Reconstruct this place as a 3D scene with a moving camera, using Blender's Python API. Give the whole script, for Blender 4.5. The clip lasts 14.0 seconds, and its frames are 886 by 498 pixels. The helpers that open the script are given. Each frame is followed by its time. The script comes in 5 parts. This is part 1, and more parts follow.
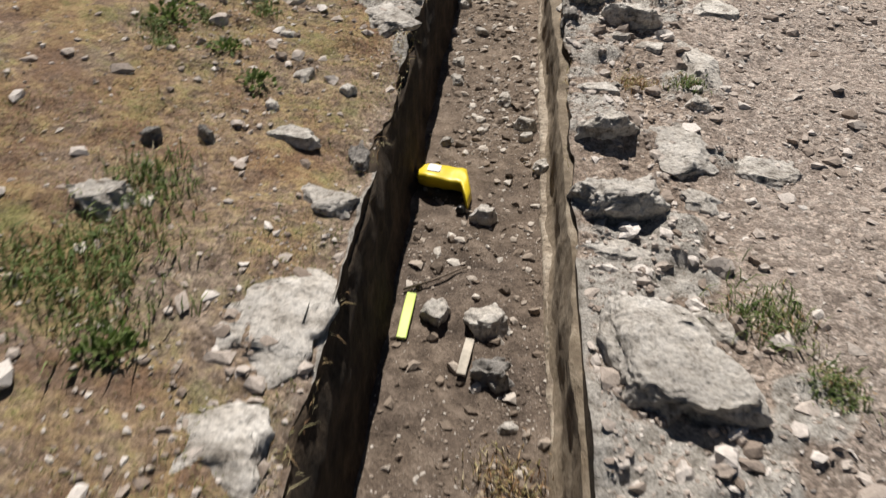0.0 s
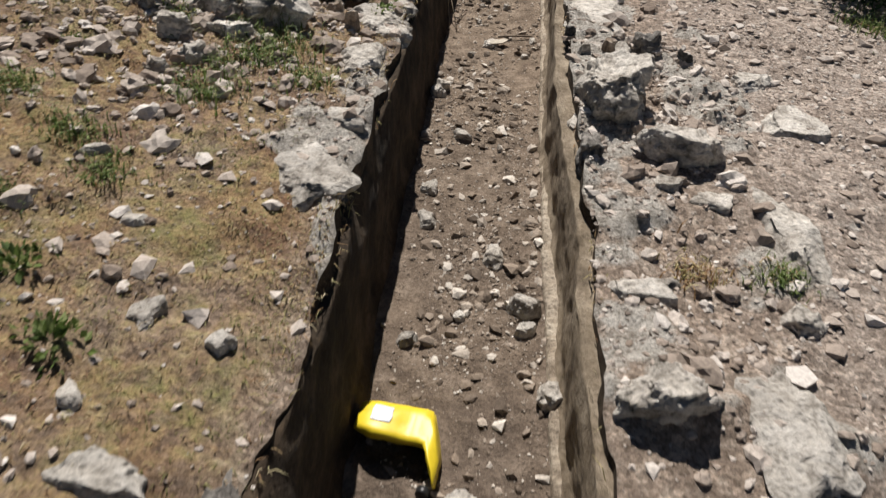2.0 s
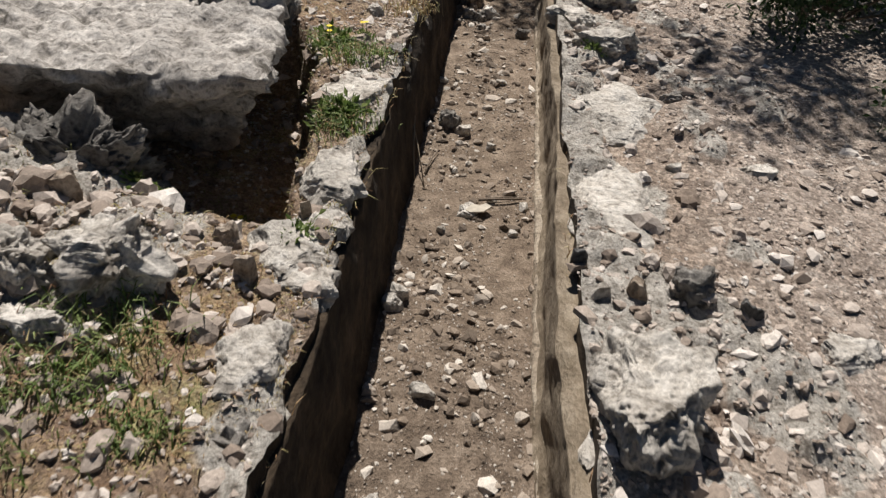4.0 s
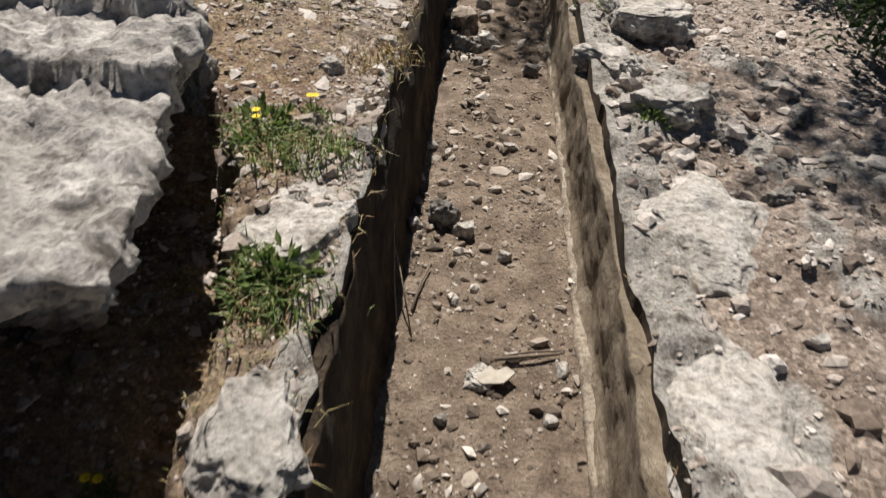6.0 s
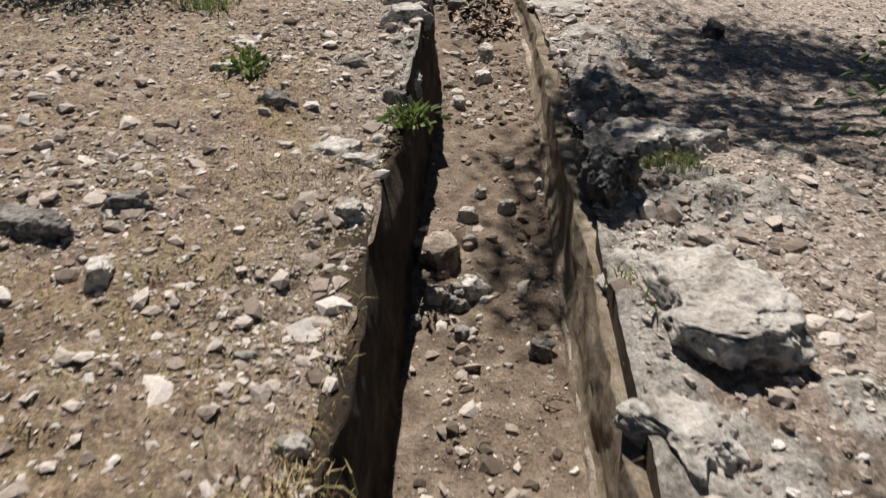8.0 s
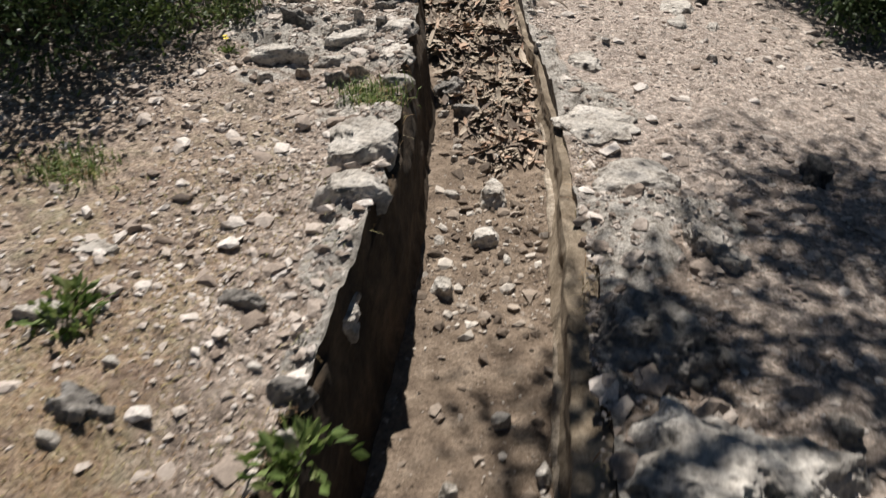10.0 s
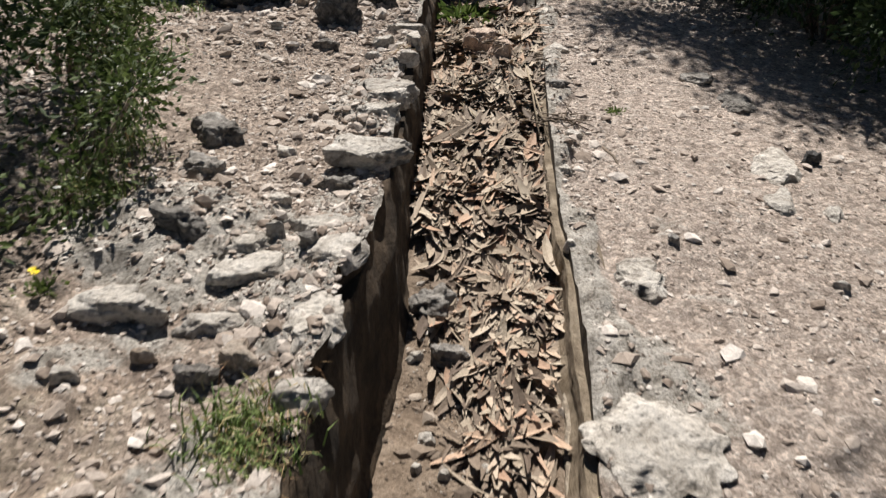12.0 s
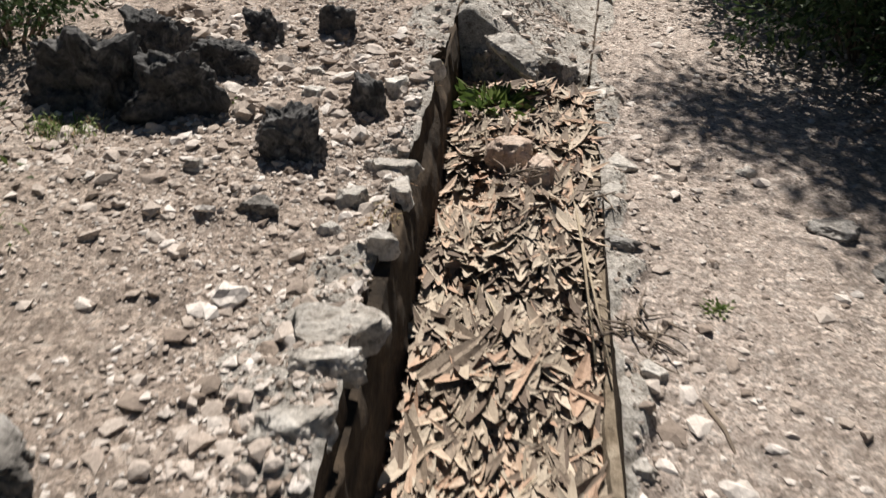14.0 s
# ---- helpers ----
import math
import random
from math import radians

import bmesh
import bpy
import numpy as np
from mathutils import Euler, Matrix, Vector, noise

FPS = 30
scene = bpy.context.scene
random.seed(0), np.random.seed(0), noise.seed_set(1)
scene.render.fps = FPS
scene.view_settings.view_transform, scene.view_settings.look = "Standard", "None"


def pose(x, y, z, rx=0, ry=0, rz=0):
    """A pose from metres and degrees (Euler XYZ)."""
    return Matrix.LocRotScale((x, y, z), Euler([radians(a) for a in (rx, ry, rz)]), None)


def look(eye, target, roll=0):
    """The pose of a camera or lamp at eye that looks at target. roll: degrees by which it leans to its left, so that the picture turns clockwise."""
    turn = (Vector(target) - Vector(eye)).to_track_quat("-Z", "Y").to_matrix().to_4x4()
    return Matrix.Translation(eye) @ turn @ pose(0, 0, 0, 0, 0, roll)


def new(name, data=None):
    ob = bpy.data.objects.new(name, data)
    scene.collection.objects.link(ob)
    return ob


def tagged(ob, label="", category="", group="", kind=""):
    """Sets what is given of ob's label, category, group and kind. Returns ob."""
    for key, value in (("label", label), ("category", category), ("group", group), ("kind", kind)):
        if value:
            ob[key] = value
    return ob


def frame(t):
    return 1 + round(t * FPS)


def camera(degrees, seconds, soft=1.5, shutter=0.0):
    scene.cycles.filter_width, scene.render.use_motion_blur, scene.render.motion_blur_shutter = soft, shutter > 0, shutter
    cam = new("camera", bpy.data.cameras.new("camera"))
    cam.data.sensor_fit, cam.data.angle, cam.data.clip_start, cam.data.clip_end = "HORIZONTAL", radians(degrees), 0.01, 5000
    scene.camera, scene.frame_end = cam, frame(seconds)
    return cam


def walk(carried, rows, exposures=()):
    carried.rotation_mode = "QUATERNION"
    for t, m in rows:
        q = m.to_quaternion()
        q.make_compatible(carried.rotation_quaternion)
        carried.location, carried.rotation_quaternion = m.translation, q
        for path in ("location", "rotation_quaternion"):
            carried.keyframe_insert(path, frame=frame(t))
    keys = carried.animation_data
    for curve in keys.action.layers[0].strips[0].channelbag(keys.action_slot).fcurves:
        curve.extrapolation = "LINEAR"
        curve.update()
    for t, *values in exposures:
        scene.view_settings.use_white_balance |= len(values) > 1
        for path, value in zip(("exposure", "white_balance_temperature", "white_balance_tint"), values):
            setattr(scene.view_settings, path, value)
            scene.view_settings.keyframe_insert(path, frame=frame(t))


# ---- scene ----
cam = camera(60.0, 14.0, soft=1.3, shutter=0.3)
PATH = [
    (0, (0.012, -0.121, 1.803), (-0.091, 1.41, 0.52), 1.3),
    (0.5, (-0.076, 0.284, 1.687), (-0.104, 1.864, 0.461), -0.9),
    (1, (-0.11, 0.576, 1.697), (-0.103, 2.159, 0.476), 1.2),
    (1.5, (-0.025, 0.896, 1.651), (-0.091, 2.47, 0.418), 2.7),
    (2, (-0.001, 1.217, 1.642), (-0.078, 2.753, 0.363), 1.8),
    (2.5, (-0.048, 1.589, 1.663), (-0.044, 3.145, 0.406), -0.6),
    (3, (-0.024, 1.92, 1.661), (-0.028, 3.487, 0.417), 0.9),
    (3.2, (0.013, 2.054, 1.681), (-0.001, 3.619, 0.435), 1.5),
    (5.3, (0.015, 3.137, 1.464), (-0.057, 4.685, 0.2), 3.8),
    (5.5, (0.0, 3.27, 1.423), (-0.072, 4.793, 0.128), 3.1),
    (6, (-0.077, 3.557, 1.449), (-0.079, 5.088, 0.163), 2.4),
    (6.5, (-0.061, 3.832, 1.448), (-0.065, 5.387, 0.191), 2.7),
    (7, (0.017, 4.155, 1.481), (-0.027, 5.717, 0.232), 1.9),
    (7.5, (0.02, 4.519, 1.486), (-0.039, 6.104, 0.268), 0.3),
    (7.7, (-0.018, 4.669, 1.467), (-0.023, 6.281, 0.282), -0.5),
    (9.8, (0.212, 5.955, 1.482), (0.055, 7.585, 0.334), -3.4),
    (10, (0.235, 6.126, 1.462), (0.074, 7.757, 0.316), -2.7),
    (10.2, (0.3, 6.294, 1.467), (0.093, 7.957, 0.375), -2.2),
    (10.5, (0.312, 6.49, 1.461), (0.081, 8.151, 0.371), -1.8),
    (11, (0.267, 6.876, 1.461), (0.052, 8.538, 0.368), -2.6),
    (11.5, (0.268, 7.217, 1.436), (0.077, 8.892, 0.36), -2.6),
    (12, (0.306, 7.581, 1.438), (0.041, 9.246, 0.362), -1.3),
    (12.5, (0.271, 7.922, 1.407), (0.005, 9.583, 0.326), -2.0),
    (13, (0.222, 8.282, 1.428), (-0.041, 9.938, 0.338), -2.4),
    (13.5, (0.244, 8.623, 1.423), (-0.08, 10.267, 0.332), -0.1),
    (14, (0.209, 8.999, 1.436), (-0.162, 10.638, 0.35), -2.3),
]
walk(cam, [(t, look(eye, target, roll)) for t, eye, target, roll in PATH],
     [(0, 0.42), (3.2, 0.42), (5.3, 0.53), (7, 0.53), (7.7, 0.48), (9.8, 0.57), (12, 0.66), (13, 0.65), (14, 0.74)])

# ---------------- light ----------------
SUN_ELEVATION, SUN_LEFT = 52.0, 9.0     # degrees: height, and turn to the left of straight ahead
world = bpy.data.worlds.new("sky")
scene.world = world
world.use_nodes = True
sky = world.node_tree.nodes.new("ShaderNodeTexSky")
sky.sky_type, sky.sun_disc = "NISHITA", False
sky.altitude, sky.dust_density = 1500, 0.3
sky.sun_elevation, sky.sun_rotation = radians(SUN_ELEVATION), radians(-SUN_LEFT)
world.node_tree.links.new(sky.outputs[0], world.node_tree.nodes["Background"].inputs[0])
world.node_tree.nodes["Background"].inputs[1].default_value = 0.025
sun = new("sun", bpy.data.lights.new("sun", "SUN"))
sun.data.energy, sun.data.angle, sun.data.color = 5.0, radians(0.55), (1.0, 0.945, 0.89)
_e, _a = radians(SUN_ELEVATION), radians(SUN_LEFT)
sun.matrix_world = look((-math.sin(_a) * math.cos(_e) * 30, math.cos(_a) * math.cos(_e) * 30, math.sin(_e) * 30), (0, 0, 0))


# ---------------- materials ----------------
def material(name, rough=0.9):
    m = bpy.data.materials.new(name)
    m.use_nodes = True
    b = m.node_tree.nodes["Principled BSDF"]
    b.inputs["Roughness"].default_value = rough
    b.inputs["Specular IOR Level"].default_value = 0.25
    return m, m.node_tree.nodes, m.node_tree.links, b


def ramp(nodes, links, source, *stops):
    r = nodes.new("ShaderNodeValToRGB")
    while len(r.color_ramp.elements) < len(stops):
        r.color_ramp.elements.new(0.5)
    for e, (p, c) in zip(r.color_ramp.elements, stops):
        e.position, e.color = p, (*c, 1)
    links.new(source, r.inputs[0])
    return r.outputs[0]


def noise_at(nodes, links, where, scale, detail=6, rough=0.6, stretch=None, distortion=0.0):
    n = nodes.new("ShaderNodeTexNoise")
    n.inputs["Scale"].default_value, n.inputs["Detail"].default_value, n.inputs["Roughness"].default_value = scale, detail, rough
    n.inputs["Distortion"].default_value = distortion
    if stretch:
        s = nodes.new("ShaderNodeMapping")
        s.inputs["Scale"].default_value = stretch
        links.new(where, s.inputs[0])
        where = s.outputs[0]
    links.new(where, n.inputs["Vector"])
    return n.outputs[0]


def mixed(nodes, links, factor, a, b, blend="MIX"):
    n = nodes.new("ShaderNodeMix")
    n.data_type, n.blend_type = "RGBA", blend
    for socket, value in ((n.inputs[0], factor), (n.inputs[6], a), (n.inputs[7], b)):
        if isinstance(value, bpy.types.NodeSocket):
            links.new(value, socket)
        else:
            socket.default_value = value if isinstance(value, (int, float)) else (*value, 1)
    return n.outputs[2]


def ranged(nodes, links, source, lo, hi, a=0.0, b=1.0):
    n = nodes.new("ShaderNodeMapRange")
    links.new(source, n.inputs[0])
    for i, v in enumerate((lo, hi, a, b)):
        n.inputs[i + 1].default_value = v
    return n.outputs[0]


def times(nodes, links, a, b, op="MULTIPLY"):
    n = nodes.new("ShaderNodeMath")
    n.operation = op
    for socket, value in zip(n.inputs, (a, b)):
        if isinstance(value, bpy.types.NodeSocket):
            links.new(value, socket)
        else:
            socket.default_value = value
    return n.outputs[0]


def bumped(nodes, links, bsdf, *layers):
    last = None
    for height, strength, distance in layers:
        n = nodes.new("ShaderNodeBump")
        n.inputs["Strength"].default_value, n.inputs["Distance"].default_value = strength, distance
        links.new(height, n.inputs["Height"])
        if last:
            links.new(last, n.inputs["Normal"])
        last = n.outputs[0]
    links.new(last, bsdf.inputs["Normal"])


def place(nodes):
    return nodes.new("ShaderNodeNewGeometry").outputs["Position"]


def axis(nodes, links, where, which):
    n = nodes.new("ShaderNodeSeparateXYZ")
    links.new(where, n.inputs[0])
    return n.outputs[which]


def attribute(nodes, name):
    n = nodes.new("ShaderNodeAttribute")
    n.attribute_name = name
    return n.outputs["Fac"]


def ground_material():
    """Dusty earth with chips, dry moss, and limestone that breaks through."""
    m, nodes, links, b = material("dry stony earth", 0.95)
    p = place(nodes)
    grain = noise_at(nodes, links, p, 120, 9, 0.75)
    mid = noise_at(nodes, links, p, 22, 9, 0.7)
    big = noise_at(nodes, links, p, 3.0, 5, 0.6)
    chips = nodes.new("ShaderNodeTexVoronoi")
    chips.inputs["Scale"].default_value, chips.inputs["Randomness"].default_value = 75, 1.0
    links.new(p, chips.inputs["Vector"])
    earth = ramp(nodes, links, mid, (0.32, (0.17, 0.12, 0.085)), (0.5, (0.34, 0.262, 0.20)), (0.66, (0.50, 0.415, 0.335)))
    dust = ramp(nodes, links, mid, (0.32, (0.33, 0.27, 0.225)), (0.5, (0.475, 0.40, 0.345)), (0.66, (0.59, 0.52, 0.46)))
    earth = mixed(nodes, links, attribute(nodes, "dusty"), earth, dust)
    tone = nodes.new("ShaderNodeSeparateColor")
    links.new(chips.outputs["Color"], tone.inputs[0])
    chip = ramp(nodes, links, tone.outputs[0], (0.0, (0.45, 0.43, 0.40)), (0.55, (0.95, 0.94, 0.93)), (0.85, (1.35, 1.33, 1.3)), (1.0, (1.7, 1.7, 1.68)))
    earth = mixed(nodes, links, 0.65, earth, chip, "MULTIPLY")
    moss = ramp(nodes, links, mid, (0.32, (0.14, 0.085, 0.045)), (0.45, (0.35, 0.22, 0.105)), (0.56, (0.47, 0.335, 0.165)), (0.70, (0.37, 0.325, 0.13)))
    tint = noise_at(nodes, links, p, 4.0, 7, 0.7)
    moss = mixed(nodes, links, ranged(nodes, links, tint, 0.50, 0.60, 0.0, 0.85), moss, (0.21, 0.115, 0.07))
    moss = mixed(nodes, links, ranged(nodes, links, tint, 0.49, 0.38, 0.0, 0.85), moss, (0.22, 0.225, 0.07))
    patch = ranged(nodes, links, times(nodes, links, big, mid, "ADD"), 0.80, 1.08)
    mossy = times(nodes, links, attribute(nodes, "mossy"), patch)
    colour = mixed(nodes, links, times(nodes, links, mossy, 0.9), earth, moss)
    lime = ramp(nodes, links, mid, (0.34, (0.16, 0.14, 0.115)), (0.46, (0.42, 0.385, 0.335)), (0.62, (0.60, 0.565, 0.51)))
    bare = ranged(nodes, links, times(nodes, links, attribute(nodes, "stony"), times(nodes, links, mid, 0.5), "ADD"), 0.62, 0.82)
    colour = mixed(nodes, links, bare, colour, lime)
    fine = ramp(nodes, links, grain, (0.34, (0.36, 0.35, 0.33)), (0.5, (1.0, 1.0, 1.0)), (0.66, (1.5, 1.5, 1.5)))
    links.new(mixed(nodes, links, 0.9, colour, fine, "MULTIPLY"), b.inputs["Base Color"])
    bumped(nodes, links, b, (mid, 1.0, 0.03), (chips.outputs["Distance"], 0.4, -0.010), (grain, 1.0, 0.008))
    return m


def bed_material():
    m, nodes, links, b = material("brown silt", 0.95)
    p = place(nodes)
    grain = noise_at(nodes, links, p, 110, 8, 0.7)
    mid = noise_at(nodes, links, p, 12, 7, 0.65)
    big = noise_at(nodes, links, p, 2.0, 3, 0.5)
    wet = times(nodes, links, ranged(nodes, links, axis(nodes, links, p, 1), 4.8, 2.0, 0.0, 0.95), ranged(nodes, links, big, 0.3, 0.6, 0.4, 1.0))
    dry = ramp(nodes, links, mid, (0.3, (0.122, 0.09, 0.066)), (0.5, (0.218, 0.166, 0.121)), (0.68, (0.33, 0.263, 0.20)))
    dark = ramp(nodes, links, mid, (0.3, (0.055, 0.042, 0.033)), (0.5, (0.12, 0.092, 0.072)), (0.68, (0.21, 0.165, 0.13)))
    colour = mixed(nodes, links, wet, dry, dark)
    fine = ramp(nodes, links, grain, (0.32, (0.45, 0.44, 0.42)), (0.52, (1, 1, 1)), (0.72, (1.5, 1.5, 1.48)))
    links.new(mixed(nodes, links, 0.8, colour, fine, "MULTIPLY"), b.inputs["Base Color"])
    bumped(nodes, links, b, (mid, 1.0, 0.02), (grain, 1.0, 0.008))
    return m


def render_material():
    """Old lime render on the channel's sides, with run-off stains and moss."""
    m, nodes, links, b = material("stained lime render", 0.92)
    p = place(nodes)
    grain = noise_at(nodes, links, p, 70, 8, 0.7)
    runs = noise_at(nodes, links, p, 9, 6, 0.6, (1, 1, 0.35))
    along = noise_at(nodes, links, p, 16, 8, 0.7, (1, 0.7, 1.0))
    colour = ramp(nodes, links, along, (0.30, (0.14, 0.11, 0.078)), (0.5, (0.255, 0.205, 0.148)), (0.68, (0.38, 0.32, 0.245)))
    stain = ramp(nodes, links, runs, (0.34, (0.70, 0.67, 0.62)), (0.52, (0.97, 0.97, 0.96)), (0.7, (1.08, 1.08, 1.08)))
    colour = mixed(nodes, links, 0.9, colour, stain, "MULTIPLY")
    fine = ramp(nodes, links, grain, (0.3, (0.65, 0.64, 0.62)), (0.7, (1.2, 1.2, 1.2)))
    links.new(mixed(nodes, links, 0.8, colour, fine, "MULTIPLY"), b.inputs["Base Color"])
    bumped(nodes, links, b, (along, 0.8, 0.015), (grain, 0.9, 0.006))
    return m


def shaded_earth_material():
    """The side away from the sun: render, half fallen off, over earth and roots, its shade put into the colour."""
    m, nodes, links, b = material("shade-darkened earthy render", 0.95)
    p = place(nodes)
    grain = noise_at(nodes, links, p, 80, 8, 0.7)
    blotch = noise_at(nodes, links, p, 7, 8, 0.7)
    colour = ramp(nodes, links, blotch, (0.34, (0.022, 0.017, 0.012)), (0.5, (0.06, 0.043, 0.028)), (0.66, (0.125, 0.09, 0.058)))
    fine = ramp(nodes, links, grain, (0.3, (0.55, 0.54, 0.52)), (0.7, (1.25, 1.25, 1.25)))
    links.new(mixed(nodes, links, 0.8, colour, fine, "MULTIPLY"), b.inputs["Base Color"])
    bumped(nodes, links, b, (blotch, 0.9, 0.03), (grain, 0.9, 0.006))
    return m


def stone_material(name, dark, mean, light, lichen, scale=1.0):
    m, nodes, links, b = material(name, 0.9)
    c = nodes.new("ShaderNodeTexCoord").outputs["Object"]
    info = nodes.new("ShaderNodeObjectInfo").outputs["Random"]
    shift = nodes.new("ShaderNodeVectorMath")
    shift.operation = "ADD"
    links.new(c, shift.inputs[0])
    links.new(times(nodes, links, info, 40.0), shift.inputs[1])
    c = shift.outputs[0]
    grain = noise_at(nodes, links, c, 75 * scale, 9, 0.72)
    mid = noise_at(nodes, links, c, 13 * scale, 9, 0.68, None, 0.6)
    big = noise_at(nodes, links, c, 3.5 * scale, 4, 0.6)
    colour = ramp(nodes, links, mid, (0.34, dark), (0.49, mean), (0.62, light))
    patch = ranged(nodes, links, times(nodes, links, big, mid, "ADD"), 1.0, 1.2)
    colour = mixed(nodes, links, times(nodes, links, patch, 0.7), colour, lichen)
    pits = nodes.new("ShaderNodeTexVoronoi")
    pits.inputs["Scale"].default_value = 38 * scale
    links.new(c, pits.inputs["Vector"])
    hole = ranged(nodes, links, pits.outputs["Distance"], 0.04, 0.30, 0.45, 1.0)
    fine = ramp(nodes, links, grain, (0.32, (0.55, 0.54, 0.52)), (0.5, (1.0, 1.0, 1.0)), (0.7, (1.3, 1.3, 1.28)))
    colour = mixed(nodes, links, 0.95, colour, fine, "MULTIPLY")
    tone = ranged(nodes, links, info, 0.0, 1.0, 0.92, 1.15)
    grey = nodes.new("ShaderNodeCombineColor")
    for i in range(3):
        links.new(times(nodes, links, tone, hole), grey.inputs[i])
    links.new(mixed(nodes, links, 1.0, colour, grey.outputs[0], "MULTIPLY"), b.inputs["Base Color"])
    bumped(nodes, links, b, (mid, 0.9, 0.03), (pits.outputs["Distance"], 0.5, 0.008), (grain, 0.9, 0.006))
    return m


def island_material(name, *stops, rough=0.9, grain_scale=120, thin=0.0):
    """For loose stuff: each piece takes its own tone."""
    m, nodes, links, b = material(name, rough)
    g = nodes.new("ShaderNodeNewGeometry")
    grain = noise_at(nodes, links, g.outputs["Position"], grain_scale, 6, 0.7)
    colour = ramp(nodes, links, g.outputs["Random Per Island"], *stops)
    fine = ramp(nodes, links, grain, (0.3, (0.6, 0.59, 0.58)), (0.7, (1.2, 1.2, 1.2)))
    links.new(mixed(nodes, links, 0.8, colour, fine, "MULTIPLY"), b.inputs["Base Color"])
    bumped(nodes, links, b, (grain, 0.7, 0.004))
    if thin:
        b.inputs["Subsurface Weight"].default_value = 0.0
        t = nodes.new("ShaderNodeBsdfTranslucent")
        links.new(colour, t.inputs[0])
        mix = nodes.new("ShaderNodeMixShader")
        mix.inputs[0].default_value = thin
        links.new(b.outputs[0], mix.inputs[1])
        links.new(t.outputs[0], mix.inputs[2])
        links.new(mix.outputs[0], nodes["Material Output"].inputs[0])
    return m


def leaf_material(name, *stops):
    """Dry leaves that are objects of their own."""
    m, nodes, links, b = material(name, 0.7)
    info = nodes.new("ShaderNodeObjectInfo").outputs["Random"]
    c = nodes.new("ShaderNodeTexCoord").outputs["Object"]
    grain = noise_at(nodes, links, c, 60, 6, 0.7, (0.3, 1, 1))
    colour = ramp(nodes, links, info, *stops)
    fine = ramp(nodes, links, grain, (0.3, (0.6, 0.57, 0.52)), (0.7, (1.15, 1.15, 1.15)))
    links.new(mixed(nodes, links, 0.8, colour, fine, "MULTIPLY"), b.inputs["Base Color"])
    bumped(nodes, links, b, (grain, 0.5, 0.003))
    return m


GROUND = ground_material()
BED = bed_material()
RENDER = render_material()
SHADED_EARTH = shaded_earth_material()
LEDGE = stone_material("pale lime render", (0.19, 0.15, 0.11), (0.36, 0.30, 0.23), (0.50, 0.435, 0.35), (0.25, 0.20, 0.15))
PALE = stone_material("pale limestone", (0.20, 0.175, 0.145), (0.52, 0.48, 0.425), (0.68, 0.645, 0.59), (0.33, 0.305, 0.27))
WEATHERED = stone_material("weathered limestone", (0.15, 0.135, 0.115), (0.50, 0.465, 0.425), (0.68, 0.645, 0.60), (0.29, 0.27, 0.245))
GREY = stone_material("grey lichened limestone", (0.08, 0.073, 0.065), (0.26, 0.24, 0.215), (0.46, 0.435, 0.40), (0.13, 0.125, 0.115))
# Nearly black: lichen, plus the shade on the far rocks' fronts.
DARK = stone_material("lichen- and shade-darkened limestone", (0.035, 0.034, 0.034), (0.085, 0.083, 0.08), (0.22, 0.21, 0.20), (0.05, 0.05, 0.05))
TAN = stone_material("tan stone", (0.19, 0.145, 0.105), (0.37, 0.30, 0.235), (0.50, 0.43, 0.355), (0.28, 0.24, 0.20))
PINK = stone_material("pinkish sandstone", (0.36, 0.26, 0.20), (0.55, 0.43, 0.345), (0.66, 0.55, 0.46), (0.42, 0.34, 0.28))
GRAVEL = island_material("limestone gravel", (0.0, (0.21, 0.165, 0.13)), (0.4, (0.38, 0.32, 0.27)), (0.8, (0.52, 0.46, 0.405)), (1.0, (0.68, 0.63, 0.575)))
BED_GRAVEL = island_material("silty gravel", (0.0, (0.11, 0.085, 0.065)), (0.4, (0.24, 0.19, 0.145)), (0.7, (0.40, 0.34, 0.28)), (1.0, (0.66, 0.61, 0.54)))
GREEN = island_material("fresh green blades", (0.0, (0.07, 0.115, 0.03)), (0.5, (0.14, 0.205, 0.05)), (1.0, (0.26, 0.31, 0.12)), rough=0.6, thin=0.3)
STRAW = island_material("dry grass", (0.0, (0.27, 0.15, 0.08)), (0.4, (0.45, 0.32, 0.17)), (0.7, (0.38, 0.35, 0.15)), (1.0, (0.60, 0.51, 0.34)), rough=0.8, thin=0.2)
OLIVE = island_material("yellow-green grass", (0.0, (0.13, 0.16, 0.045)), (0.5, (0.24, 0.25, 0.08)), (1.0, (0.36, 0.34, 0.14)), rough=0.7, thin=0.25)
OLIVE_LEAF = island_material("weed leaves", (0.0, (0.04, 0.065, 0.018)), (0.6, (0.09, 0.13, 0.035)), (1.0, (0.17, 0.21, 0.08)), rough=0.6, thin=0.25)
SHRUB = island_material("dark shrub leaves", (0.0, (0.025, 0.05, 0.015)), (0.6, (0.055, 0.09, 0.03)), (1.0, (0.10, 0.14, 0.06)), rough=0.55, thin=0.2)
BARK = island_material("grey bark", (0.0, (0.16, 0.125, 0.095)), (1.0, (0.24, 0.195, 0.15)))
DRY_STEM = island_material("bleached stems", (0.0, (0.32, 0.26, 0.18)), (1.0, (0.50, 0.43, 0.32)))
LEAF_STOPS = ((0.0, (0.11, 0.08, 0.06)), (0.22, (0.23, 0.18, 0.135)), (0.5, (0.37, 0.305, 0.23)), (0.74, (0.48, 0.41, 0.32)), (0.88, (0.49, 0.35, 0.25)), (1.0, (0.35, 0.225, 0.155)))
DRY_LEAF = leaf_material("dry curled leaves", *LEAF_STOPS)
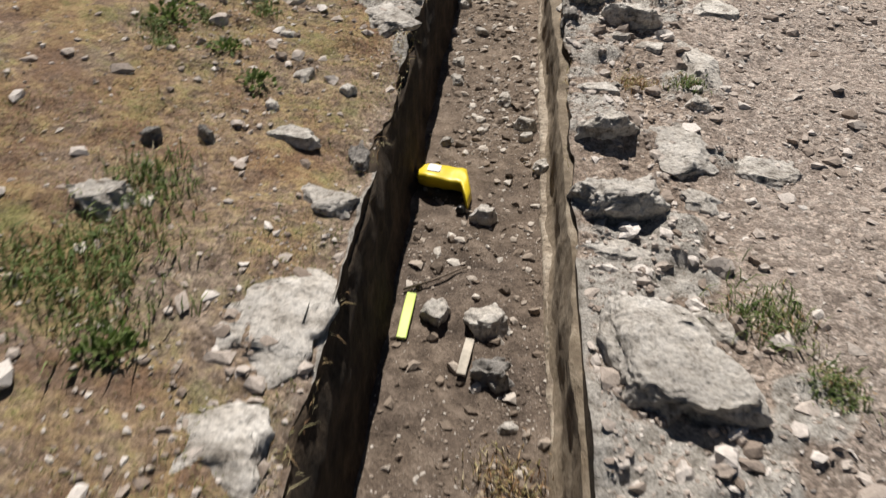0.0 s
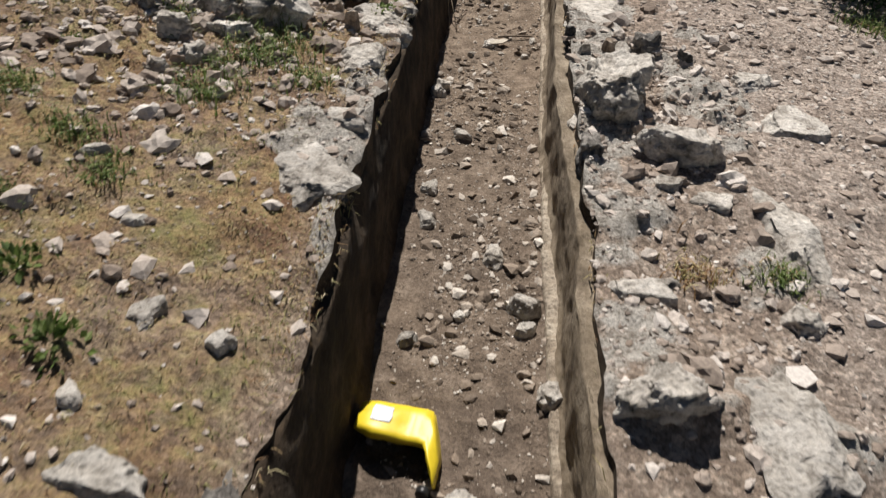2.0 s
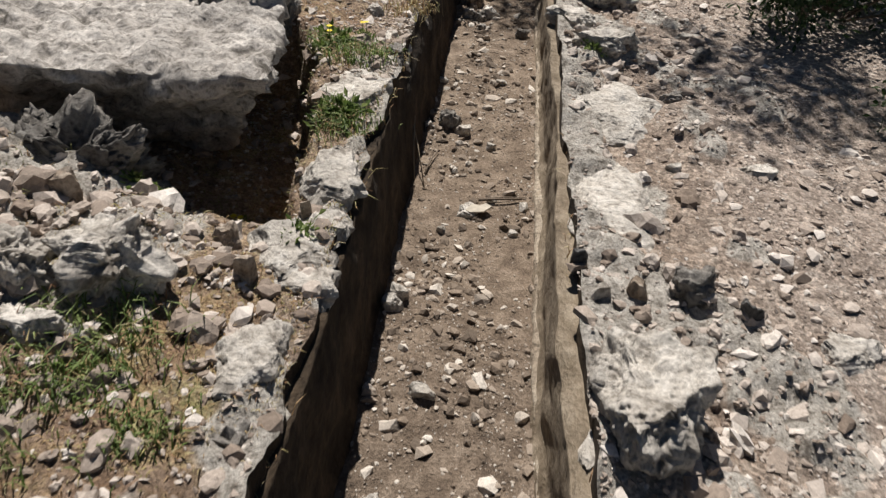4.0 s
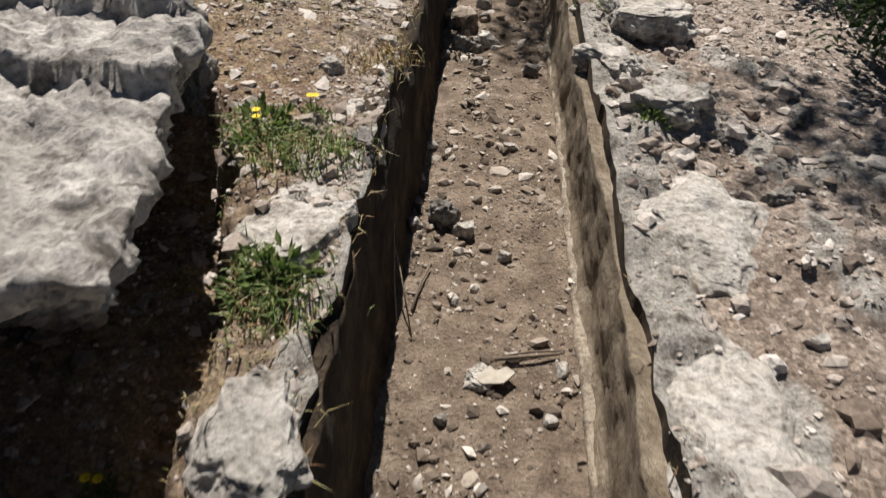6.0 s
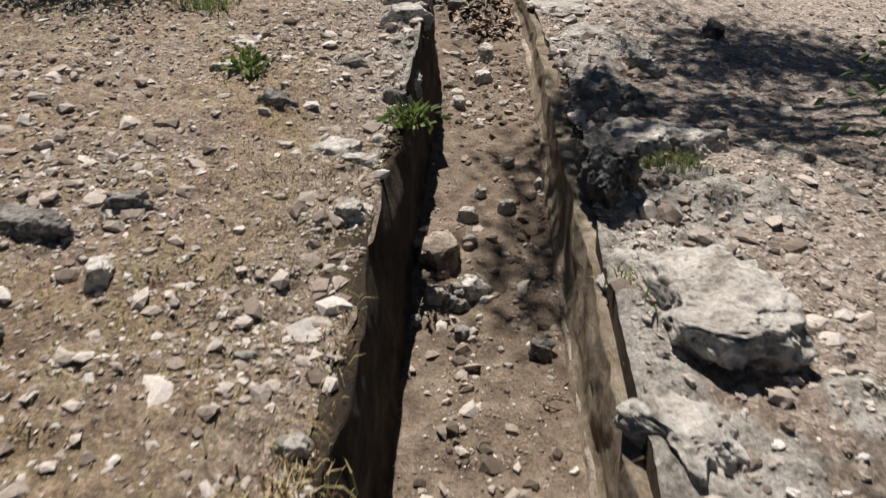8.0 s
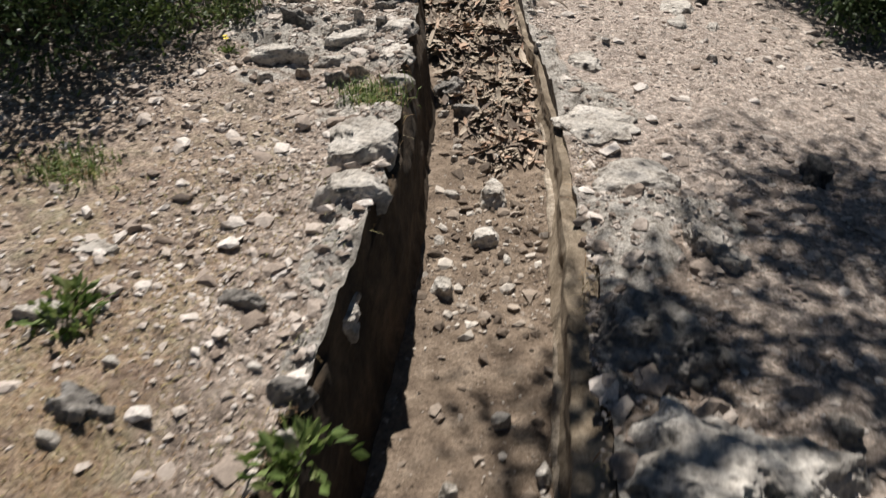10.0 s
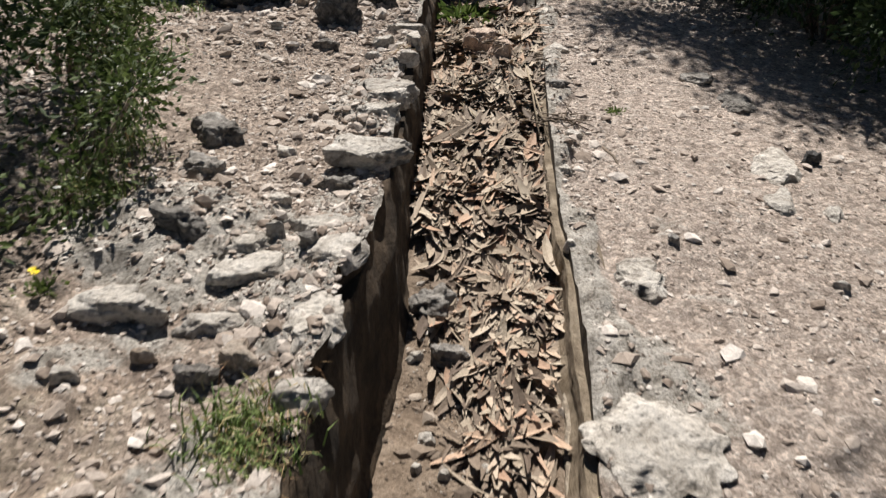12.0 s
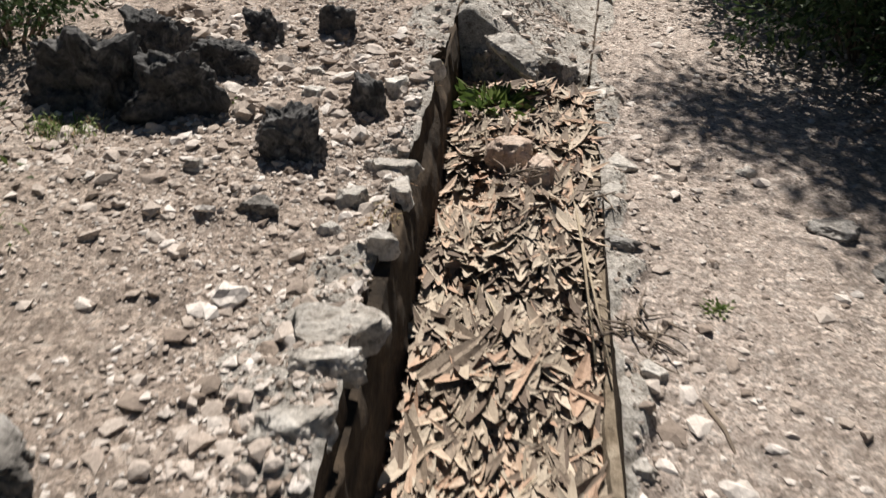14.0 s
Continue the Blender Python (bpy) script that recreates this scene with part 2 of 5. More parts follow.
DRY_LEAVES = island_material("dry leaf litter", *LEAF_STOPS, rough=0.7)


def plain(name, colour, rough=0.5, grain_scale=40, grain=0.25):
    m, nodes, links, b = material(name, rough)
    n = noise_at(nodes, links, nodes.new("ShaderNodeTexCoord").outputs["Object"], grain_scale, 6, 0.65)
    lo, hi = [c * (1 - grain) for c in colour], [min(1, c * (1 + grain * 0.5)) for c in colour]
    links.new(ramp(nodes, links, n, (0.3, lo), (0.7, hi)), b.inputs["Base Color"])
    bumped(nodes, links, b, (n, 0.25, 0.003))
    return m


YELLOW = plain("yellow plastic", (0.68, 0.52, 0.03), 0.38, 25, 0.15)
PAPER_LABEL = plain("weathered white label", (0.66, 0.68, 0.72), 0.6, 60, 0.2)
BLACK_CAP = plain("black plastic", (0.02, 0.02, 0.02), 0.35)
LIME = plain("yellow-green plastic", (0.50, 0.62, 0.14), 0.45, 30, 0.15)
OLD_BARK = plain("weathered pale bark", (0.50, 0.45, 0.37), 0.8, 30, 0.35)
PETAL = plain("yellow petals", (0.80, 0.62, 0.02), 0.6)
WHITE_PETAL = plain("white petals", (0.75, 0.74, 0.68), 0.6)


# ---------------- shape of the land ----------------
def lattice(ix, iy, seed):
    h = (ix.astype(np.int64) * 374761393 + iy.astype(np.int64) * 668265263 + seed * 974634533) & 0x7FFFFFFF
    h = ((h ^ (h >> 13)) * 1274126177) & 0x7FFFFFFF
    return ((h ^ (h >> 16)) & 0xFFFF) / 65535.0 * 2 - 1


def rough(x, y, size, octaves=4, seed=0, gain=0.5):
    """Smooth noise over the plan, about -1 to 1, with lumps of that size in metres."""
    x, y = np.asarray(x, float) / size, np.asarray(y, float) / size
    total, amp = 0.0, 1.0
    for o in range(octaves):
        ix, iy = np.floor(x), np.floor(y)
        fx, fy = x - ix, y - iy
        fx, fy = fx * fx * (3 - 2 * fx), fy * fy * (3 - 2 * fy)
        a, b = lattice(ix, iy, seed + o), lattice(ix + 1, iy, seed + o)
        c, d = lattice(ix, iy + 1, seed + o), lattice(ix + 1, iy + 1, seed + o)
        total = total + amp * ((a * (1 - fx) + b * fx) * (1 - fy) + (c * (1 - fx) + d * fx) * fy)
        x, y, amp = x * 2.03 + 7.1, y * 2.03 + 3.7, amp * gain
    return total


START, END = -2.5, 12.42          # the channel's two ends


def side_left(y):
    return np.interp(y, [1, 2, 3, 4, 5, 5.6, 6.4, 7.2, 7.5, 7.9, 8.2, 8.8, 9.4, 10.1, 10.7, 11.5, 12.4],
                     [-.305, -.295, -.28, -.25, -.212, -.185, -.145, -.10, -.078, -.045, -.05, -.083, -.11, -.195, -.26, -.335, -.43])


def side_right(y):
    return np.interp(y, [1, 2, 3, 4, 4.6, 5.2, 6, 6.6, 7.2, 7.9, 8.6, 9.0, 9.4, 9.8, 10.3, 10.8, 11.9, 12.4],
                     [.258, .258, .268, .266, .288, .315, .335, .352, .375, .412, .425, .408, .375, .325, .282, .248, .178, .13])


def stony(x, y):
    """Where bare limestone breaks through, 0 to 1: mostly along the channel's two rims."""
    x, y = np.asarray(x, float), np.asarray(y, float)
    left, right = side_left(y) - x, x - side_right(y)
    out = np.maximum(left, right)
    belt = np.where(right > 0, np.interp(y, [0, 7.6, 8.4, 9.5, 12], [0.62, 0.52, 0.40, 0.12, 0.10]), np.interp(y, [0, 2.4, 3.0, 5.2, 5.8, 7.5, 8, 12], [0.04, 0.06, 0.20, 0.22, 0.05, 0.14, 0.30, 0.20]))
    m = 0.75 * np.clip(1.25 - out / belt, -0.4, 1) + 0.55 * rough(x, y, 0.28, 3, 13)
    outcrop = np.clip(1 - np.hypot((x + 0.95) / 0.5, (y - 3.85) / 0.55), 0, 1) * 1.4
    shelf = np.clip(1 - np.hypot((x + 0.52) / 0.5, (y - 9.05) / 0.75), 0, 1) * 1.1 + 0.3 * rough(x, y, 0.22, 3, 19) - 0.05
    shelf = np.where(left > 0.02, shelf, 0)
    return np.clip((np.maximum(np.maximum(m, outcrop), shelf) - 0.25) / 0.4, 0, 1)


def mossy(x, y):
    return np.clip((-0.36 - x) / 0.1, 0, 1) * np.interp(y, [3.0, 4.2, 7.5, 9.0], [1.0, 0.6, 0.5, 0.0])


def dusty(x, y):
    return np.where(x > 0.2, 0.25, 0.0) + 0.75 * np.clip((x - 0.6) / 0.35, 0, 1) * np.interp(y, [6, 8], [0.75, 1]) + np.where(x > 0.2, np.interp(y, [8.2, 9.2], [0, 0.8]), np.interp(y, [5.5, 7.5], [0, 0.6]))


def land(x, y, fine=True):
    """Height of the ground, the channel left out."""
    x, y = np.asarray(x, float), np.asarray(y, float)
    left = np.interp(y, [0, 4, 5.5, 7, 12], [.46, .47, .44, .42, .415]) + np.interp(y, [0, 4, 6, 8, 12], [.2, .2, .14, .08, .08]) * np.clip(-.3 - x, 0, 9)
    right = np.interp(y, [0, 3, 5.5, 6.5, 7.5, 8.5, 10, 12], [.34, .36, .35, .31, .22, .165, .155, .13]) - np.interp(y, [7, 9], [.03, .07]) * np.clip(x - .4, 0, 4)
    mid = (side_left(y) + side_right(y)) / 2
    t = np.clip((x - mid + 0.25) / 0.5, 0, 1)
    z = left * (1 - t) + right * t
    if fine:
        near = np.clip(1.5 - np.abs(x) / 8, 0.0, 1)
        z = z + near * (0.022 * rough(x, y, 0.45, 4, 3) + 0.008 * rough(x, y, 0.07, 3, 9) * np.where(x < mid, 1.2, 0.7))
        s = stony(x, y)
        z = z + near * s * (0.022 + 0.024 * rough(x, y, 0.16, 4, 15, 0.6) + 0.02 * (0.5 - np.abs(rough(x, y, 0.30, 3, 17))))
    z = z - 0.10 * np.exp(-((x + 0.72) / 0.28) ** 2 - ((y - 4.06) / 0.15) ** 2)
    edge = np.interp(y, [4.1, 4.67, 5.18, 5.5], [-.45, -.475, -.61, -.75]) + 0.02 * rough(x * 0, y, 0.12, 3, 25)
    z = z - 0.30 * np.clip((edge - x) / 0.06, 0, 1) * np.clip((y - 4.05 - 0.1 * np.clip(-0.5 - x, 0, 0.4)) / 0.09, 0, 1) * np.clip((5.32 - y) / 0.2, 0, 1) * np.clip((x + 1.9) / 0.2, 0, 1)
    z = z + 0.15 * rough(x, y, 9.0, 2, 21) * np.clip((np.hypot(x, y - 6) - 9) / 8, 0, 1)
    return z


def bed(x, y):
    x, y = np.asarray(x, float), np.asarray(y, float)
    u = (x - side_left(y)) / (side_right(y) - side_left(y))
    fill = np.interp(y, [9.0, 10.0, 11.6, 12.4], [0.0, 0.045, 0.09, 0.13])
    return fill + 0.012 * rough(x, y, 0.22, 4, 31) + 0.004 * rough(x, y, 0.05, 3, 37) + 0.018 * np.clip(np.abs(u - 0.5) * 2 - 0.6, 0, 1) - 0.004


def sheet(name, xs, ys, zs, mat, smooth=True):
    """A grid of points as one mesh; arrays of rows by columns."""
    rows, cols = zs.shape
    me = bpy.data.meshes.new(name)
    index = np.arange(rows * cols).reshape(rows, cols)
    quads = np.stack([index[:-1, :-1], index[:-1, 1:], index[1:, 1:], index[1:, :-1]], -1).reshape(-1, 4)
    me.from_pydata(np.stack([xs, ys, zs], -1).reshape(-1, 3).tolist(), [], quads.tolist())
    if smooth:
        me.polygons.foreach_set("use_smooth", np.ones(len(quads), bool))
    me.materials.append(mat)
    return new(name, me)


def build_ground():
    fine = np.concatenate([np.arange(-2.0, 0, 0.05), np.arange(0, 13.2, 0.017), np.arange(13.2, 14.6, 0.04)])
    y = np.concatenate([[-400, -150, -60, -25, -12, -7, -4.5, -3.2, START - 0.02], np.arange(START, -1.95, 0.1), fine, np.linspace(14.7, 18, 12), [20, 24, 32, 60, 150, 400, 900]])
    y = np.unique(np.round(y, 4))
    out = np.concatenate([np.arange(0, 0.85, 0.016), np.arange(0.85, 1.9, 0.028), np.linspace(1.95, 4, 14), [5, 7, 10, 16, 30, 70, 200, 500]])
    cut = ((y >= START) & (y <= END)).astype(float)[:, None]
    span = np.linspace(0, 1, 18)[None]
    yy = np.repeat(y[:, None], 2 * len(out) + 18, 1)
    ragged_l = 0.045 + 0.03 * rough(np.zeros_like(y), y, 0.16, 3, 41)
    ragged_r = np.interp(y, [1.5, 3, 4.5, 4.8, 6.4, 6.8, 7.7, 8.4, 9], [.02, .05, .05, .015, .015, .08, .08, .04, .015]) + 0.018 * rough(np.zeros_like(y) + 5, y, 0.16, 3, 43)
    rim_l, rim_r = side_left(y) - np.maximum(ragged_l, 0.035), side_right(y) + np.maximum(ragged_r, 0.026)
    xs = np.concatenate([rim_l[:, None] - out[::-1][None], (rim_l + 0.012)[:, None] * (1 - span) + (rim_r - 0.012)[:, None] * span, rim_r[:, None] + out[None]], 1)
    zs = land(xs, yy)
    n = len(out)
    zs[:, n:n + 18] = np.where(cut > 0, -0.12, zs[:, n:n + 18])
    ob = sheet("ground", xs, yy, zs, GROUND)
    flat = np.ones((len(y) - 1, xs.shape[1] - 1), bool)
    flat[:, [n - 1, n + 17]] = False
    ob.data.polygons.foreach_set("use_smooth", flat.ravel())
    # Steep rim faces take the wall's shade-darkened colour, for dark gaps under the rim.
    ob.data.materials.append(SHADED_EARTH)
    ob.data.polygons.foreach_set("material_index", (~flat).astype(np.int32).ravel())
    for name, mask in (("stony", stony), ("mossy", mossy), ("dusty", dusty)):
        a = ob.data.attributes.new(name, "FLOAT", "POINT")
        a.data.foreach_set("value", np.clip(mask(xs, yy), 0, 1).astype(np.float32).ravel())
    return tagged(ob, "dry stony hillside earth with moss and gravel", "ground", kind="structure")


def build_channel():
    y = np.arange(START, END + 0.02, 0.016)
    u = np.linspace(-0.03, 1.03, 36)
    yy = np.repeat(y[:, None], len(u), 1)
    xs = side_left(yy) + u[None] * (side_right(yy) - side_left(yy))
    tagged(sheet("channel_floor", xs, yy, bed(xs, yy), BED), "silted channel floor of brown earth and grit", "floor", kind="structure")
    for name, side, sign, seed in (("channel_wall_left", side_left, -1, 51), ("channel_wall_right", side_right, 1, 61)):
        z_top = land(side(y) + sign * 0.08, y, False) + 0.012 * rough(y * 0, y, 0.3, 3, seed) - 0.02 - 0.03 * np.clip(rough(y * 0 + 3, y, 0.35, 2, seed + 5), 0, 1)
        lift = np.concatenate([[-0.06], np.linspace(0, 1, 26)])
        base = np.where(lift <= 0, lift, 0)[None] + np.clip(lift, 0, 1)[None] * z_top[:, None]
        yy = np.repeat(y[:, None], len(lift), 1)
        foot = np.clip(1 - base / 0.05, 0, 1) * (0.030 if sign > 0 else 0.018)
        wear = 0.010 * rough(yy, base, 0.42, 3, seed + 7) + 0.005 * rough(yy, base, 0.10, 4, seed + 9, 0.6)
        crumble = np.clip((lift[None] - 0.75) / 0.25, 0, 1) * (0.012 + 0.02 * np.clip(rough(yy, base * 0, 0.5, 4, seed + 3, 0.6), -0.5, 1)) * (0.45 if sign > 0 else 1)
        face = side(yy) + sign * (wear - foot + crumble + (0.0 if sign > 0 else 0.02) * lift[None])
        back = np.stack([side(y) + sign * 0.13, side(y) + sign * 0.13], 1)
        xs = np.concatenate([face, back], 1)
        zs = np.concatenate([base, np.stack([z_top - 0.004, np.full_like(y, -0.06)], 1)], 1)
        yy = np.repeat(y[:, None], xs.shape[1], 1)
        if sign > 0:
            xs, zs = xs[:, ::-1], zs[:, ::-1]
        tagged(sheet(name, xs, yy, zs, RENDER if sign > 0 else SHADED_EARTH), "stained and crumbling lime-rendered channel side" if sign > 0 else "channel side of crumbling render and earth, colour darkened for shade", "channel wall", kind="structure")


def build_ledge(name, side, sign, y0, y1, width, height, seed):
    """A low worn strip of render left standing at the foot of a side."""
    y = np.arange(y0, y1, 0.025)
    shape = np.array([(0.0, -0.03), (0.0, 0.35), (0.12, 0.85), (0.45, 1.0), (1.0, 1.15), (1.5, 1.15), (1.5, -0.03)])
    wide = width * (1 + 0.35 * rough(y, y * 0, 0.5, 3, seed))
    tall = height * (1 + 0.4 * rough(y, y * 0 + 4, 0.3, 3, seed + 1))
    yy = np.repeat(y[:, None], len(shape), 1)
    xs = side(yy) - sign * (wide[:, None] * (1 - shape[None, :, 0])) + sign * 0.004 * rough(yy, shape[None, :, 0] * 3 + yy * 0, 0.04, 3, seed + 2)
    zs = bed(side(yy) - sign * 0.03, yy) + tall[:, None] * shape[None, :, 1]
    if sign < 0:
        xs, zs, yy = xs[:, ::-1], zs[:, ::-1], yy[:, ::-1]
    tagged(sheet(name, xs, yy, zs, LEDGE), "pale worn strip of lime render along the channel floor", "ledge", kind="structure")


build_ground()
build_channel()
build_ledge("trim_right", side_right, 1, -0.5, 9.4, 0.030, 0.022, 81)


# ---------------- helpers for things ----------------
def part(name, bm, mat, parent=None, label="", smooth=True):
    me = bpy.data.meshes.new(name)
    bm.to_mesh(me)
    bm.free()
    me.materials.append(mat)
    if smooth:
        me.polygons.foreach_set("use_smooth", np.ones(len(me.polygons), bool))
    ob = new(name, me)
    ob.parent = parent
    return tagged(ob, label)


def empty(name, x, y, z, turn=0.0):
    ob = new(name)
    ob.matrix_world = pose(x, y, z, 0, 0, turn)
    return ob


def surface(where, x, y):
    return float(bed(x, y)) if where == "bed" else float(land(x, y))


def stuff_mesh(name, verts, faces, mat, label, category):
    me = bpy.data.meshes.new(name)
    me.from_pydata(verts.tolist(), [], faces.tolist())
    me.materials.append(mat)
    return tagged(new(name, me), label, category, kind="stuff")


def scattered(base, faces, where, sizes, flat, rng, lumpy=0.48):
    """Copies of a small shape, each with a place, a size and a turn, as one set of points and faces."""
    n = len(where)
    q = rng.normal(size=(n, 4))
    q /= np.linalg.norm(q, axis=1, keepdims=True)
    w, x, y, z = q.T
    turn = np.stack([1 - 2 * (y * y + z * z), 2 * (x * y - z * w), 2 * (x * z + y * w), 2 * (x * y + z * w), 1 - 2 * (x * x + z * z), 2 * (y * z - x * w),
                     2 * (x * z - y * w), 2 * (y * z + x * w), 1 - 2 * (x * x + y * y)], -1).reshape(n, 3, 3)
    lump = base[None] * rng.uniform(1 - lumpy, 1 + lumpy, (n, len(base), 1)) * rng.uniform(0.55, 1.3, (n, 1, 3))
    v = np.einsum("nij,nkj->nki", turn, lump)
    v[..., 2] *= flat
    v = v * sizes[:, None, None] + where[:, None, :]
    f = faces[None] + (np.arange(n) * len(base))[:, None, None]
    return v.reshape(-1, 3), f.reshape(-1, faces.shape[1])


def ball(level):
    bm = bmesh.new()
    bmesh.ops.create_icosphere(bm, subdivisions=level, radius=1.0)
    v = np.array([p.co for p in bm.verts])
    f = np.array([[p.index for p in face.verts] for face in bm.faces])
    bm.free()
    return v, f


# ---------------- rocks ----------------
LOOK = {"pitted": (PALE, "pitted pale limestone"), "block": (PALE, "angular pale limestone"), "slab": (PALE, "flat weathered limestone"),
        "grey": (GREY, "grey lichened limestone"), "tan": (TAN, "tan earthy"), "dark": (DARK, "lichen- and shade-darkened"), "pink": (PINK, "pinkish sandstone")}
SPOT = {"left": "on the mossy bank", "right": "beside the footpath", "bed": "lying on the channel floor"}
BALLS = {k: ball(k) for k in (2, 3, 4, 5, 6)}
made = [0]


def rock(where, kind, x, y, w, d, h, overhang=False, turn=None, level=None, craggy=1.0, sink=None, z=None, cut=14, square=None):
    made[0] += 1
    rng = random.Random(made[0] * 7 + 5)
    if overhang:
        craggy *= 0.65
    if where != "bed" and not overhang:
        if kind in ("slab", "pitted"):
            w, d, h = w * 1.14, d * 1.14, max(h * 0.55, 0.016)
        elif kind == "block":
            w, d, h = w * 1.08, d * 1.08, h * 0.7
        elif kind in ("grey", "tan") and y > 4.5:
            h *= 0.75
    big = w * d
    level = level or (3 if big < 0.003 else 4 if big < 0.009 else 5 if big < 0.03 else 6)
    v, f = BALLS[level]
    p = v.copy()
    square = square or {"pitted": 0.6, "dark": 0.8, "block": 0.58, "slab": 0.46, "grey": 0.66, "tan": 0.65, "pink": 0.5}[kind]
    p = np.sign(p) * np.abs(p) ** square
    p /= np.abs(p).max(0)
    top = Vector((rng.uniform(-0.16, 0.16), rng.uniform(-0.04, 0.14), 1)).normalized()
    cuts = [(top, 0.62 if kind in ("slab", "pitted") else 0.72)]
    for k in range(cut):
        a = rng.uniform(0, 2 * math.pi)
        cuts.append((Vector((math.cos(a), math.sin(a), rng.uniform(-0.15, 0.75))).normalized(), rng.uniform(0.62, 1.0)))
    for n, reach in cuts:
        over = np.clip(p @ np.array(n) - reach, 0, 2)
        p -= over[:, None] * np.array(n)[None] * 0.93
    p[:, :2] /= np.abs(p[:, :2]).max(0)
    p[:, 2] /= p[:, 2].max()
    if where != "bed" and level > 3:
        seed = Vector((rng.uniform(-50, 50), rng.uniform(-50, 50), 0))
        around = p[:, :2] / (np.linalg.norm(p[:, :2], axis=1, keepdims=True) + 1e-6)
        bulge = np.array([0.30 * noise.noise(Vector((a * 1.1, b * 1.1, 0)) + seed) + 0.16 * noise.noise(Vector((a * 3.2, b * 3.2, 0)) + seed) for a, b in around])
        p[:, :2] *= (1 + bulge)[:, None]
    tall = 2.0 if where != "bed" and not overhang else 1.5
    size = np.array([w, d, max(h, 0.012) * tall]) / 2
    p = p * size
    if overhang:
        low = np.clip(-p[:, 2] / size[2] + 0.35, 0, 1)
        p[:, 1] += low * d * 0.16
        p[:, 0] *= 1 - 0.1 * low
    r = float(min(w, d))
    off = Vector((rng.uniform(-50, 50), rng.uniform(-50, 50), 0))
    amount = {"pitted": 0.19, "dark": 0.2, "block": 0.10, "slab": 0.15, "grey": 0.19, "tan": 0.10, "pink": 0.08}[kind] * craggy
    out = p / (np.linalg.norm(p / size, axis=1, keepdims=True) * size.mean() + 1e-9)
    move = np.empty(len(p))
    rr = min(max(r, 0.08), 0.34)
    for i, c in enumerate(p):
        c = Vector(c)
        a = noise.fractal(c / rr * 2.0 + off, 0.8, 2.1, 6)
        b = noise.ridged_multi_fractal(c / rr * 3.2 + off, 0.8, 2.2, 5, 1.0, 2.0) - 1.1 if level > 2 else 0
        move[i] = a - 0.42 * b
        if level > 4:
            hole = noise.voronoi(c * 26 + off)[0][0]
            move[i] -= max(0.0, 0.34 - hole) * (1.6 if kind != "dark" else 0.6) + 0.35 * abs(noise.noise(c * 60 + off))
    p += out * (move * amount * min(r, 0.35, 2.2 * h + 0.03))[:, None]
    z = surface(where, x, y) if z is None else z
    thing = "boulder" if big > 0.3 else "rock" if big > 0.012 else "stone"
    me = bpy.data.meshes.new(thing)
    me.from_pydata(p.tolist(), [], f.tolist())
    mat, words = LOOK[kind]
    me.materials.append(mat)
    me.polygons.foreach_set("use_smooth", np.full(len(f), level > 4))
    ob = new(thing, me)
    sink = h * (0.5 if tall == 2.0 else 0.25) if sink is None else sink
    ob.matrix_world = pose(x, y, z + h / 2 - sink, 0, 0, rng.uniform(-14, 14) if turn is None else turn)
    extra = " with a dark undercut" if overhang else ""
    return tagged(ob, f"{words} {thing}{extra} {SPOT[where]}", "rock", "loose stones in the channel" if where == "bed" else "rocks along the channel")


